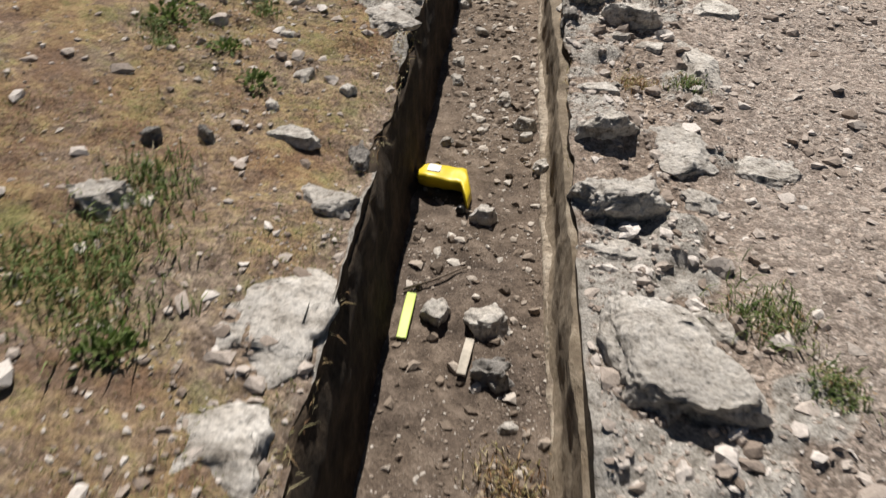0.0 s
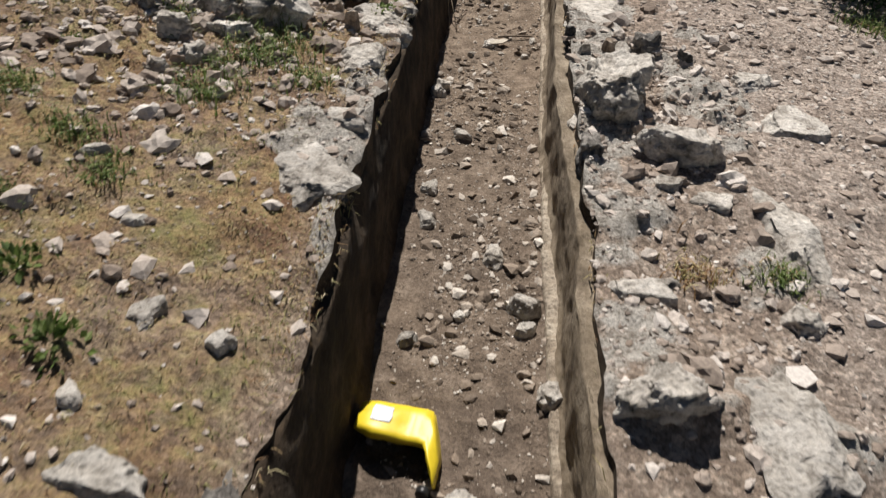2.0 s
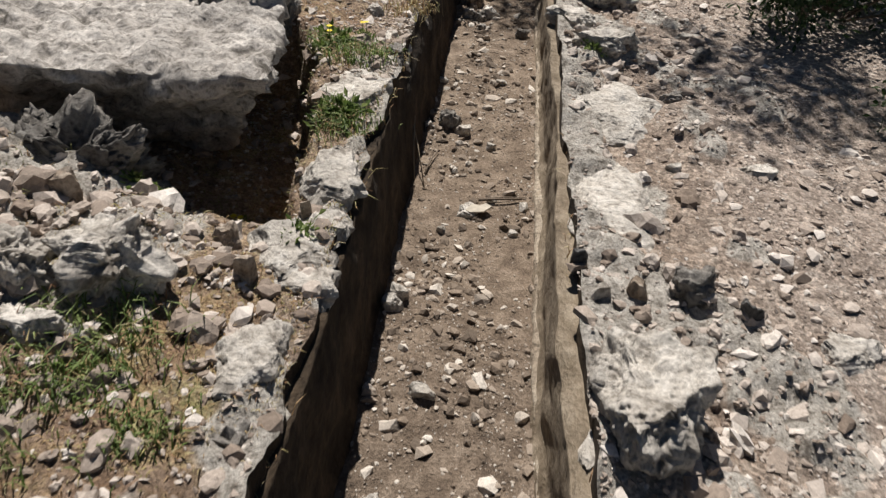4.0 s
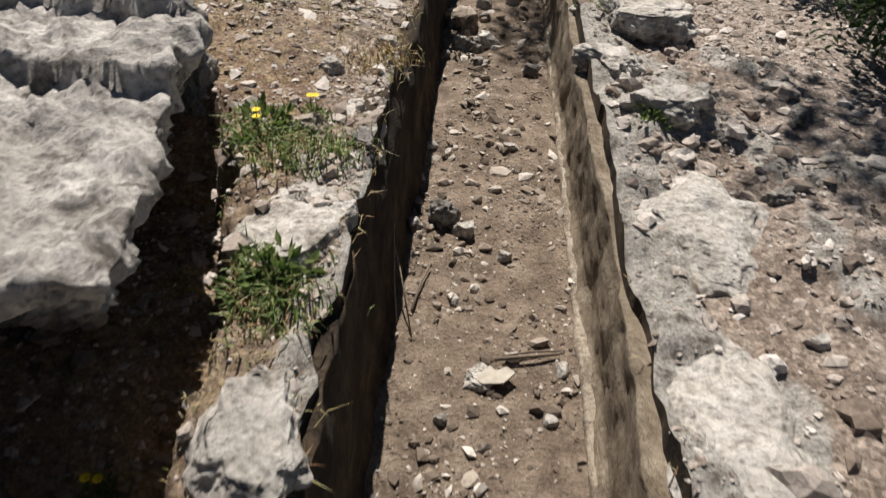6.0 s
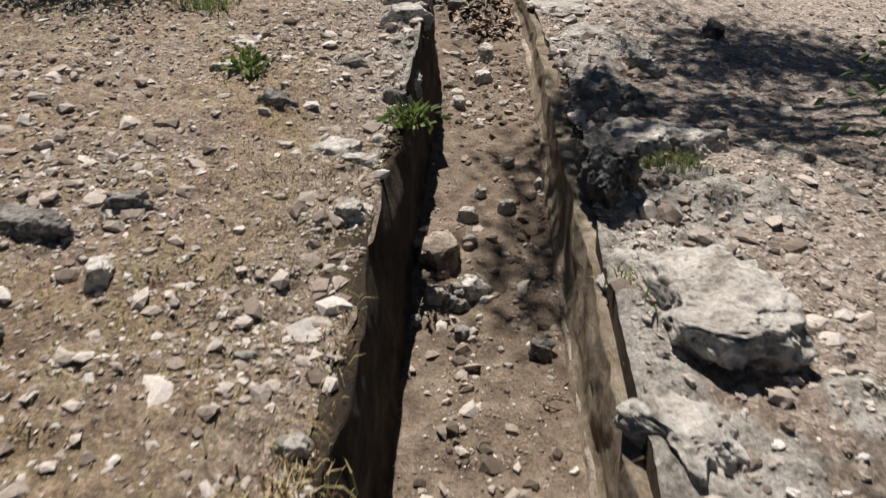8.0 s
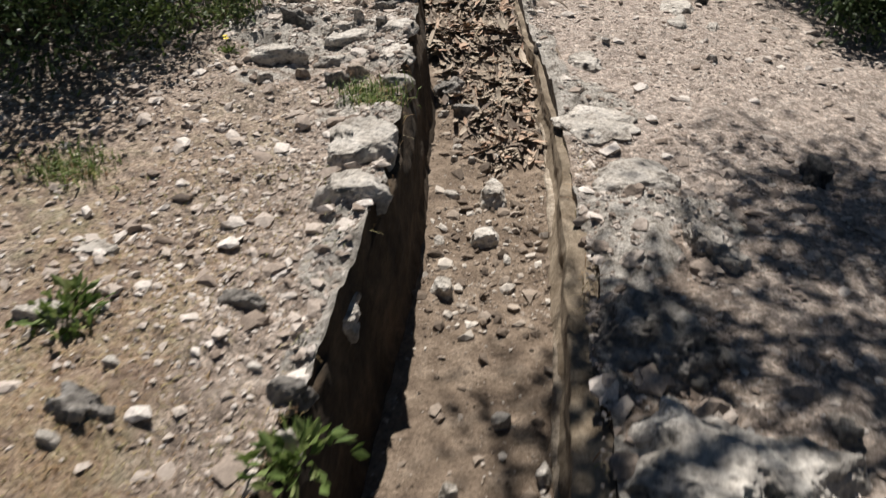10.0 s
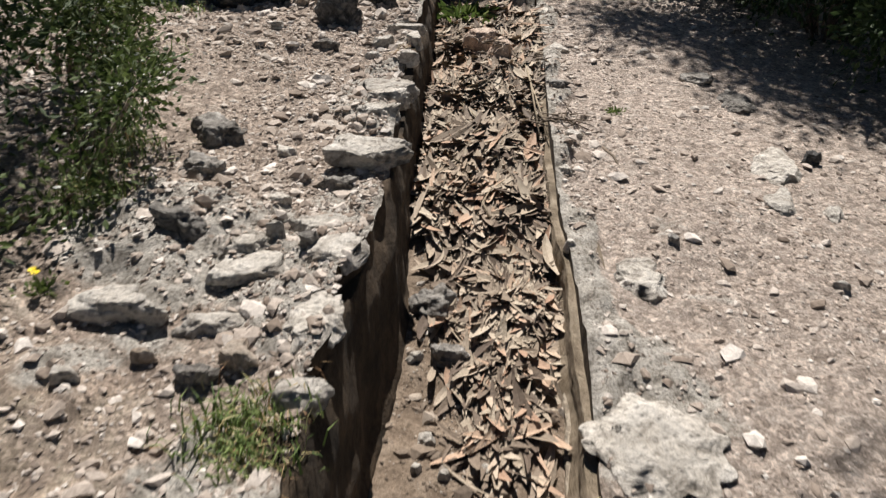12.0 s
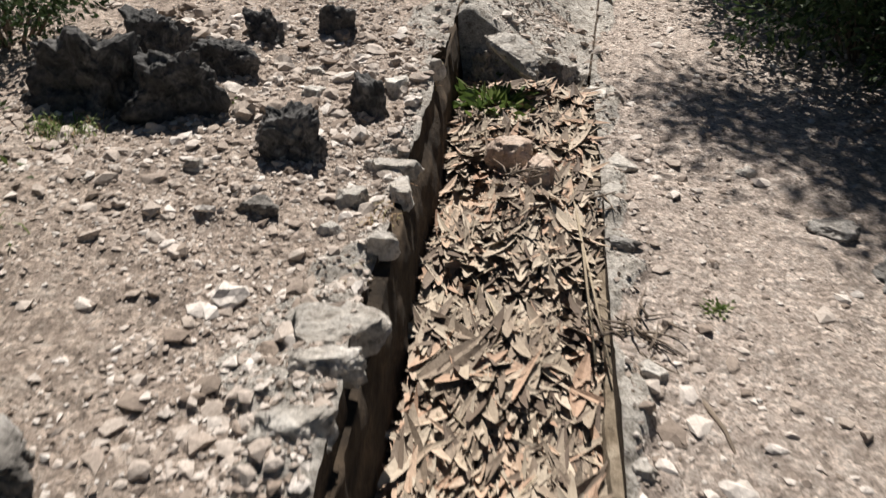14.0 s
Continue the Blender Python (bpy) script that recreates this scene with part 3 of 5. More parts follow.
def boulder():
    """A ledge of bedrock as big as a table: pale stepped top, sheer dark sides that lean inwards."""
    half = np.array([0.72, 0.64, 0.30])
    counts = [int(round(2 * k / 0.012)) for k in half]
    points, quads = [], []
    for ax, sign in ((0, 1), (0, -1), (1, 1), (1, -1), (2, 1)):
        u, v = [k for k in range(3) if k != ax]
        a, b = np.meshgrid(np.linspace(-half[u], half[u], counts[u] + 1), np.linspace(-half[v], half[v], counts[v] + 1), indexing="ij")
        p = np.zeros(a.shape + (3,))
        p[..., ax], p[..., u], p[..., v] = sign * half[ax], a, b
        base = sum(len(k) for k in points)
        ids = base + np.arange(a.size).reshape(a.shape)
        q = np.stack([ids[:-1, :-1], ids[1:, :-1], ids[1:, 1:], ids[:-1, 1:]], -1).reshape(-1, 4)
        quads.append(q if (sign > 0) != (ax == 1) else q[:, ::-1])
        points.append(p.reshape(-1, 3))
    p = np.concatenate(points)
    inner = half - 0.022
    q = np.clip(p, -inner, inner)
    n = p - q
    n /= np.linalg.norm(n, axis=1, keepdims=True)
    p = q + n * 0.022
    low = np.clip((0.25 - p[:, 2]) / 0.5, 0, 1) ** 0.8
    move = np.array([0.055 * noise.fractal(Vector(c) * 3.1, 0.9, 2.1, 4) + 0.030 * noise.fractal(Vector(c) * 9.0, 0.8, 2.1, 5)
                     - 0.020 * (noise.ridged_multi_fractal(Vector(c) * 7.0, 0.8, 2.2, 5, 1.0, 2.0) - 1.1) for c in p])
    pits = np.array([0.012 * noise.fractal(Vector(c) * 34, 0.7, 2.1, 3) - 0.05 * max(0.0, 0.30 - noise.voronoi(Vector(c) * 17)[0][0]) for c in p])
    p = p + n * (move * np.where(n[:, 2] > 0.7, 0.62, 1.0) + pits)[:, None]
    wob = 0.05 * rough(p[:, 0], p[:, 1] * 0, 0.3, 4, 201)
    top = np.clip((p[:, 2] - 0.05) / 0.2, 0, 1)
    for at, rise in ((0.02, 0.05), (0.27, 0.045)):
        p[:, 2] += top * rise * np.clip((p[:, 1] - at - wob * 1.6 + 0.12 * p[:, 0]) / 0.012, 0, 1)
    p[:, 2] -= top * np.clip(0.05 * (p[:, 1] + 0.6), 0, 1)
    p[:, 0] -= low * 0.32 + 0.17 * (p[:, 1] + half[1])
    p[:, 1] += low * 0.42 * np.where(p[:, 1] < 0, 1, 0)
    bm = bmesh.new()
    made_verts = [bm.verts.new(c) for c in p]
    for f in np.concatenate(quads):
        bm.faces.new([made_verts[k] for k in f])
    bmesh.ops.remove_doubles(bm, verts=bm.verts, dist=0.0004)
    bmesh.ops.recalc_face_normals(bm, faces=bm.faces)
    me = bpy.data.meshes.new("boulder")
    bm.to_mesh(me)
    bm.free()
    me.materials.append(WEATHERED)
    me.polygons.foreach_set("use_smooth", np.ones(len(me.polygons), bool))
    ob = new("boulder", me)
    ob.matrix_world = pose(-1.235, 4.93, 0.435)
    tagged(ob, "huge pitted pale limestone boulder with a black undercut side", "rock", "rocks along the channel")


boulder()
rock("left", "grey", -1.06, 4.16, 0.60, 0.34, 0.26, craggy=1.6, turn=18)
rock("left", "slab", -0.49, 0.78, 0.21, 0.22, 0.03)
rock("left", "slab", -0.49, 1.14, 0.28, 0.38, 0.03)
rock("left", "pitted", -1.01, 1.43, 0.19, 0.13, 0.06)
rock("left", "slab", -0.43, 1.60, 0.15, 0.13, 0.03)
rock("left", "grey", -0.98, 1.74, 0.07, 0.05, 0.04)
rock("left", "grey", -0.84, 1.80, 0.06, 0.04, 0.05)
rock("left", "slab", -0.61, 1.92, 0.18, 0.10, 0.02)
rock("left", "block", -0.71, 2.06, 0.05, 0.07, 0.03)
rock("left", "block", -0.49, 2.24, 0.07, 0.06, 0.04)
rock("left", "block", -0.65, 2.28, 0.07, 0.09, 0.03)
rock("left", "block", -0.77, 2.54, 0.07, 0.05, 0.02)
rock("left", "block", -0.94, 2.75, 0.08, 0.06, 0.03)
rock("left", "pitted", -0.42, 2.83, 0.21, 0.28, 0.04)
rock("left", "slab", -0.40, 3.12, 0.16, 0.11, 0.03)
rock("left", "pitted", -0.94, 3.20, 0.07, 0.06, 0.09)
rock("left", "pitted", -0.87, 3.30, 0.08, 0.09, 0.09)
rock("left", "pitted", -0.96, 3.42, 0.12, 0.07, 0.12)
rock("left", "pitted", -0.81, 3.50, 0.16, 0.09, 0.06)
rock("left", "block", -0.40, 3.54, 0.18, 0.25, 0.06)
rock("left", "pitted", -1.06, 3.56, 0.12, 0.10, 0.12)
rock("left", "pitted", -0.93, 3.64, 0.23, 0.13, 0.15)
rock("left", "pitted", -0.74, 3.69, 0.24, 0.19, 0.12)
rock("left", "tan", -0.48, 3.78, 0.06, 0.04, 0.06)
rock("left", "pitted", -0.36, 3.80, 0.15, 0.13, 0.05)
rock("left", "tan", -0.56, 3.92, 0.08, 0.07, 0.05)
rock("left", "pitted", -0.40, 3.93, 0.21, 0.23, 0.04)
rock("left", "tan", -0.94, 3.94, 0.08, 0.06, 0.07)
rock("left", "slab", -0.33, 4.04, 0.11, 0.10, 0.03)
rock("left", "tan", -0.40, 4.08, 0.04, 0.03, 0.05)
rock("left", "pitted", -0.35, 4.25, 0.17, 0.25, 0.04)
rock("left", "grey", -1.18, 4.39, 0.37, 0.20, 0.10)
rock("left", "pitted", -0.38, 4.76, 0.22, 0.29, 0.05)
rock("left", "grey", -0.28, 5.12, 0.07, 0.16, 0.04)
rock("left", "tan", -0.42, 5.19, 0.10, 0.08, 0.04)
rock("left", "block", -0.31, 5.32, 0.04, 0.03, 0.03)
rock("left", "grey", -0.73, 5.34, 0.09, 0.20, 0.10)
rock("left", "slab", -0.41, 5.52, 0.05, 0.07, 0.04)
rock("left", "block", -0.28, 5.73, 0.07, 0.05, 0.03)
rock("left", "grey", -0.89, 5.91, 0.13, 0.15, 0.05)
rock("left", "slab", -0.40, 5.95, 0.06, 0.03, 0.03)
rock("left", "block", -0.74, 6.14, 0.07, 0.10, 0.05)
rock("left", "grey", -0.95, 6.30, 0.24, 0.13, 0.05)
rock("left", "grey", -0.76, 6.42, 0.15, 0.08, 0.05)
rock("left", "block", -0.25, 6.45, 0.09, 0.07, 0.05)
rock("left", "slab", -0.25, 6.74, 0.12, 0.07, 0.03)
rock("left", "slab", -0.33, 6.79, 0.14, 0.13, 0.03)
rock("left", "block", -0.20, 6.86, 0.05, 0.04, 0.02)
rock("left", "block", -0.55, 6.97, 0.04, 0.03, 0.03)
rock("left", "block", -0.14, 7.00, 0.05, 0.04, 0.05)
rock("left", "grey", -0.54, 7.04, 0.14, 0.08, 0.05)
rock("left", "grey", -0.16, 7.13, 0.10, 0.06, 0.04)
rock("left", "block", -0.52, 7.16, 0.04, 0.03, 0.03)
rock("left", "block", -0.25, 7.19, 0.04, 0.03, 0.02)
rock("left", "slab", -0.72, 7.30, 0.11, 0.06, 0.04)
rock("left", "grey", -0.33, 7.38, 0.11, 0.06, 0.04)
rock("left", "slab", -0.72, 7.54, 0.09, 0.06, 0.03)
rock("left", "slab", -0.17, 7.81, 0.17, 0.17, 0.06)
rock("left", "slab", -0.16, 8.11, 0.20, 0.26, 0.07)
rock("left", "block", -0.60, 8.57, 0.06, 0.04, 0.04)
rock("left", "slab", -0.14, 8.62, 0.10, 0.10, 0.04)
rock("left", "grey", -0.37, 8.63, 0.08, 0.08, 0.05)
rock("left", "tan", -0.49, 8.67, 0.06, 0.04, 0.04)
rock("left", "tan", -0.30, 8.70, 0.10, 0.08, 0.05)
rock("left", "slab", -0.39, 8.80, 0.15, 0.08, 0.04)
rock("left", "pitted", -0.61, 8.80, 0.23, 0.13, 0.06, overhang=True)
rock("left", "pitted", -0.17, 8.84, 0.14, 0.20, 0.03)
rock("left", "pitted", -0.37, 8.99, 0.17, 0.12, 0.03)
rock("left", "slab", -0.41, 9.05, 0.12, 0.07, 0.04)
rock("left", "slab", -0.19, 9.06, 0.13, 0.15, 0.03)
rock("left", "grey", -0.25, 9.07, 0.06, 0.04, 0.05)
rock("left", "grey", -0.35, 9.10, 0.06, 0.03, 0.06)
rock("left", "grey", -0.61, 9.11, 0.15, 0.10, 0.06)
rock("left", "slab", -0.27, 9.24, 0.19, 0.10, 0.03)
rock("left", "block", -0.42, 9.32, 0.07, 0.05, 0.03)
rock("left", "grey", -0.70, 9.48, 0.16, 0.12, 0.05)
rock("left", "grey", -0.30, 9.49, 0.12, 0.07, 0.05)
rock("left", "slab", -0.25, 9.64, 0.22, 0.18, 0.05)
rock("left", "block", -0.51, 9.65, 0.07, 0.05, 0.03)
rock("left", "grey", -0.76, 9.73, 0.19, 0.14, 0.05)
rock("left", "slab", -0.27, 9.86, 0.14, 0.08, 0.05)
rock("left", "slab", -0.26, 10.05, 0.13, 0.07, 0.05)
rock("left", "slab", -0.30, 10.18, 0.24, 0.20, 0.05)
rock("left", "slab", -0.28, 10.49, 0.08, 0.04, 0.05)
rock("left", "block", -0.44, 10.58, 0.07, 0.05, 0.03)
rock("left", "grey", -0.65, 10.62, 0.12, 0.07, 0.04)
rock("left", "block", -0.44, 10.75, 0.10, 0.08, 0.05)
rock("left", "block", -0.91, 10.77, 0.06, 0.04, 0.03)
rock("left", "slab", -0.31, 10.80, 0.06, 0.10, 0.05)
rock("left", "slab", -0.36, 10.92, 0.15, 0.09, 0.04)
# The dark rocks from here on carry their front shade in the stone colour.
rock("left", "dark", -0.67, 10.96, 0.23, 0.18, 0.14, square=0.95, craggy=0.8)
rock("left", "dark", -1.15, 11.16, 0.40, 0.31, 0.19, square=0.95, craggy=0.8)
rock("left", "dark", -1.46, 11.16, 0.49, 0.42, 0.23, square=0.95, craggy=0.8)
rock("left", "dark", -0.56, 11.32, 0.15, 0.11, 0.12, square=0.95, craggy=0.8)
rock("left", "block", -0.76, 11.36, 0.11, 0.08, 0.04)
rock("left", "dark", -1.15, 11.50, 0.23, 0.18, 0.11, square=0.95, craggy=0.8)
rock("left", "block", -0.51, 11.52, 0.09, 0.14, 0.06)
rock("left", "dark", -1.47, 11.59, 0.32, 0.24, 0.15, square=0.95, craggy=0.8)
rock("left", "block", -0.86, 11.63, 0.09, 0.07, 0.04)
rock("left", "block", -0.39, 11.66, 0.06, 0.05, 0.05)
rock("left", "dark", -1.13, 11.84, 0.22, 0.17, 0.13, square=0.95, craggy=0.8)
rock("left", "dark", -0.89, 12.01, 0.18, 0.14, 0.11, square=0.95, craggy=0.8)
rock("right", "pitted", 0.52, 1.18, 0.43, 0.40, 0.15, square=0.6, craggy=0.8)
rock("right", "block", 0.67, 1.38, 0.14, 0.11, 0.03)
rock("right", "slab", 0.42, 1.68, 0.23, 0.13, 0.03)
rock("right", "pitted", 0.43, 1.87, 0.32, 0.18, 0.10, overhang=True)
rock("right", "slab", 0.70, 1.97, 0.14, 0.13, 0.03)
rock("right", "slab", 0.97, 2.18, 0.27, 0.23, 0.04)
rock("right", "pitted", 0.43, 2.25, 0.24, 0.15, 0.08, overhang=True)
rock("right", "slab", 0.67, 2.25, 0.22, 0.30, 0.03)
rock("right", "block", 0.80, 2.58, 0.12, 0.09, 0.05)
rock("right", "slab", 0.43, 2.65, 0.17, 0.10, 0.04)
rock("right", "block", 0.86, 2.96, 0.17, 0.43, 0.03)
rock("right", "slab", 0.67, 3.04, 0.12, 0.09, 0.03)
rock("right", "slab", 0.55, 3.09, 0.09, 0.07, 0.04)
rock("right", "grey", 0.34, 3.23, 0.07, 0.15, 0.05)
rock("right", "slab", 0.62, 3.25, 0.28, 0.18, 0.09, overhang=True)
rock("right", "pitted", 0.45, 3.56, 0.26, 0.39, 0.15, overhang=True)
rock("right", "slab", 1.06, 3.56, 0.21, 0.22, 0.04)
rock("right", "slab", 0.97, 3.85, 0.17, 0.16, 0.05)
rock("right", "dark", 0.73, 3.91, 0.07, 0.05, 0.05)
rock("right", "block", 0.37, 3.95, 0.05, 0.04, 0.04)
rock("right", "tan", 0.46, 3.96, 0.07, 0.05, 0.05)
rock("right", "grey", 0.60, 3.98, 0.16, 0.10, 0.07)
rock("right", "dark", 0.32, 4.07, 0.05, 0.04, 0.04)
rock("right", "pitted", 0.46, 4.35, 0.26, 0.65, 0.05)
rock("right", "block", 0.68, 4.63, 0.06, 0.04, 0.03)
rock("right", "slab", 0.94, 4.64, 0.12, 0.07, 0.03)
rock("right", "pitted", 0.52, 5.01, 0.31, 0.44, 0.04)
rock("right", "grey", 0.75, 5.13, 0.10, 0.06, 0.04)
rock("right", "pitted", 0.56, 5.46, 0.28, 0.21, 0.08, overhang=True)
rock("right", "grey", 0.95, 5.56, 0.10, 0.10, 0.04)
rock("right", "slab", 0.93, 5.74, 0.12, 0.08, 0.03)
rock("right", "pitted", 0.42, 5.83, 0.17, 0.25, 0.06)
rock("right", "pitted", 0.55, 6.20, 0.39, 0.48, 0.11, overhang=True)
rock("right", "dark", 0.46, 6.76, 0.19, 0.31, 0.13, overhang=True)
rock("right", "block", 0.66, 6.93, 0.04, 0.03, 0.05)
rock("right", "pitted", 0.62, 7.09, 0.30, 0.33, 0.14, craggy=0.7, square=0.7)
rock("right", "pitted", 0.76, 7.09, 0.24, 0.22, 0.14, craggy=0.7, square=0.7)
rock("right", "grey", 0.92, 7.22, 0.06, 0.05, 0.04)
rock("right", "grey", 0.61, 7.49, 0.36, 0.28, 0.14, square=0.85, cut=5, craggy=0.7)
rock("right", "pitted", 0.83, 7.94, 0.16, 0.15, 0.12)
rock("right", "pitted", 0.67, 8.38, 0.29, 0.25, 0.05)
rock("right", "dark", 1.28, 8.48, 0.11, 0.22, 0.06)
rock("right", "pitted", 0.57, 8.83, 0.28, 0.29, 0.03)
rock("right", "slab", 0.59, 9.51, 0.16, 0.19, 0.03)
rock("right", "grey", 1.16, 9.54, 0.06, 0.03, 0.03)
rock("right", "block", 0.38, 9.61, 0.04, 0.04, 0.03)
rock("right", "grey", 0.70, 9.70, 0.04, 0.04, 0.03)
rock("right", "block", 1.26, 9.99, 0.06, 0.09, 0.03)
rock("right", "block", 1.10, 10.03, 0.10, 0.20, 0.04)
rock("right", "block", 0.36, 10.16, 0.07, 0.05, 0.03)
rock("right", "block", 1.16, 10.36, 0.17, 0.27, 0.04)
rock("right", "dark", 1.29, 10.42, 0.08, 0.07, 0.05)
rock("right", "block", 0.39, 10.46, 0.08, 0.06, 0.04)
rock("right", "grey", 0.31, 11.05, 0.11, 0.06, 0.02)
rock("right", "grey", 1.13, 11.06, 0.18, 0.29, 0.03)
rock("right", "grey", 0.98, 11.31, 0.19, 0.16, 0.04, overhang=True)
rock("right", "block", 0.27, 11.34, 0.10, 0.15, 0.04)
rock("right", "block", 0.75, 11.65, 0.07, 0.08, 0.02)
rock("right", "block", 0.29, 11.65, 0.13, 0.13, 0.03)
rock("right", "block", 0.20, 12.32, 0.12, 0.16, 0.03)
rock("bed", "block", 0.06, 7.09, 0.08, 0.06, 0.04, square=0.75)
rock("bed", "block", 0.20, 7.12, 0.07, 0.05, 0.04, square=0.75)
rock("bed", "block", 0.11, 7.23, 0.05, 0.04, 0.03, square=0.75)
rock("bed", "block", 0.33, 7.29, 0.04, 0.06, 0.03, square=0.75)
rock("bed", "block", 0.23, 7.45, 0.06, 0.05, 0.03, square=0.75)
rock("bed", "block", 0.04, 7.99, 0.07, 0.10, 0.04, square=0.75)
rock("bed", "block", 0.24, 8.16, 0.03, 0.06, 0.01, square=0.75)
rock("bed", "block", 0.01, 8.26, 0.04, 0.06, 0.01, square=0.75)
rock("bed", "block", 0.17, 8.27, 0.11, 0.10, 0.04, square=0.75)
rock("bed", "block", 0.19, 8.53, 0.10, 0.19, 0.06, square=0.75)
rock("bed", "block", 0.04, 8.55, 0.07, 0.05, 0.02, square=0.75)
rock("bed", "block", 0.10, 8.81, 0.03, 0.03, 0.02, square=0.75)
rock("bed", "block", 0.03, 8.82, 0.03, 0.03, 0.02, square=0.75)
rock("bed", "block", 0.20, 8.84, 0.05, 0.04, 0.02, square=0.75)
rock("bed", "block", 0.04, 8.92, 0.05, 0.06, 0.03, square=0.75)
rock("bed", "grey", 0.06, 9.21, 0.12, 0.07, 0.05)
rock("bed", "block", -0.04, 9.21, 0.05, 0.04, 0.02, square=0.75)
rock("bed", "grey", -0.03, 9.45, 0.15, 0.18, 0.07)
rock("bed", "block", 0.04, 9.59, 0.06, 0.05, 0.01, square=0.75)
rock("bed", "block", 0.12, 1.25, 0.07, 0.04, 0.02)
rock("bed", "grey", 0.06, 1.44, 0.14, 0.11, 0.06)
rock("bed", "block", 0.04, 1.65, 0.16, 0.15, 0.06)
rock("bed", "block", -0.13, 1.69, 0.10, 0.13, 0.05)
rock("bed", "block", 0.01, 2.21, 0.12, 0.08, 0.05)
rock("bed", "block", 0.23, 2.57, 0.09, 0.10, 0.05)
rock("bed", "block", -0.18, 2.77, 0.07, 0.06, 0.03)
rock("bed", "block", 0.17, 2.83, 0.07, 0.05, 0.03)
rock("bed", "block", -0.03, 2.88, 0.04, 0.04, 0.02)
rock("bed", "block", 0.16, 2.93, 0.12, 0.09, 0.05)
rock("bed", "block", 0.07, 3.16, 0.07, 0.12, 0.04)
rock("bed", "block", -0.17, 3.34, 0.07, 0.09, 0.03)
rock("bed", "block", -0.17, 3.53, 0.07, 0.07, 0.03)
rock("bed", "block", -0.07, 3.90, 0.08, 0.05, 0.03)
rock("bed", "block", -0.20, 4.25, 0.08, 0.06, 0.04)
rock("bed", "block", -0.18, 4.29, 0.07, 0.05, 0.04)
rock("bed", "block", -0.07, 4.67, 0.04, 0.03, 0.02)
rock("bed", "block", 0.19, 4.68, 0.04, 0.04, 0.02)
rock("bed", "slab", 0.03, 4.80, 0.09, 0.10, 0.02)
rock("bed", "block", 0.23, 4.83, 0.04, 0.05, 0.02)
rock("bed", "block", -0.04, 5.08, 0.03, 0.04, 0.01)
rock("bed", "block", 0.10, 5.26, 0.05, 0.04, 0.03)
rock("bed", "block", -0.02, 5.37, 0.07, 0.07, 0.04)
rock("bed", "block", -0.17, 5.38, 0.05, 0.05, 0.03)
rock("bed", "grey", -0.09, 5.43, 0.12, 0.08, 0.06)
rock("bed", "block", -0.14, 5.84, 0.06, 0.04, 0.02)
rock("bed", "block", 0.14, 5.84, 0.06, 0.03, 0.02)
rock("bed", "grey", 0.24, 6.41, 0.08, 0.07, 0.04)
rock("bed", "block", -0.04, 6.65, 0.09, 0.09, 0.04)
rock("bed", "block", 0.06, 6.68, 0.11, 0.09, 0.05)
rock("bed", "tan", -0.03, 6.83, 0.15, 0.16, 0.07)
rock("bed", "pink", 0.02, 11.43, 0.14, 0.16, 0.06, z=0.175)
rock("bed", "pink", -0.10, 11.55, 0.19, 0.15, 0.07, z=0.175)


def cobble_heap():
    """Rounded cobbles swept together in the dip of the channel floor."""
    rng = random.Random(19)
    for k in range(13):
        w = rng.uniform(0.035, 0.075)
        rock("bed", rng.choice(["block", "tan", "grey"]), rng.gauss(0.0, 0.07), rng.uniform(6.48, 6.95), w, w * rng.uniform(0.7, 1.1), w * 0.5, square=0.8)


cobble_heap()


def rim_stones():
    """Rough stones bedded along both rims, uneven and partly jutting over the channel."""
    rng = random.Random(77)
    for where, side, sign in (("left", side_left, -1), ("right", side_right, 1)):
        y = 0.1
        while y < (7.8 if sign < 0 else 12.0):
            w, d = rng.uniform(0.06, 0.15), rng.uniform(0.07, 0.20)
            if rng.random() < ((0.2 if y < 2.7 else 0.4) if sign < 0 else 0.4 if y < 8 else 0.25):
                x = float(side(y)) + sign * (w * 0.5 + 0.03 + rng.uniform(-0.01, 0.03))
                h = rng.uniform(0.05, 0.09)
                z = float(land(x + sign * 0.06, y, False)) + rng.uniform(-0.02, 0.012) - h
                rock(where, rng.choice(["slab", "block", "grey", "slab", "pitted"]), x, y, w, d, h, z=z, level=4)
            y += d * rng.uniform(0.7, 1.1)


rim_stones()


# ---------------- loose gravel ----------------
def scatter_gravel(name, mat, label, count, lo, hi, spots, where, base, flat=0.7, seed=1):
    rng = np.random.default_rng(seed)
    x, y = spots(rng, count)
    keep = np.ones(len(x), bool)
    if where != "bed":
        keep = (x < side_left(y) - 0.055) | (x > side_right(y) + 0.05) | (y > END + 0.05)
    x, y = x[keep], y[keep]
    sizes = lo * (hi / lo) ** (rng.random(len(x)) ** 3.2)
    z = (bed(x, y) if where == "bed" else land(x, y)) + sizes * 0.12
    v, f = scattered(base[0], base[1], np.stack([x, y, z], 1), sizes, flat, rng, 0.48 if len(base[0]) < 20 else 0.36)
    stuff_mesh(name, v, f, mat, label, "gravel")


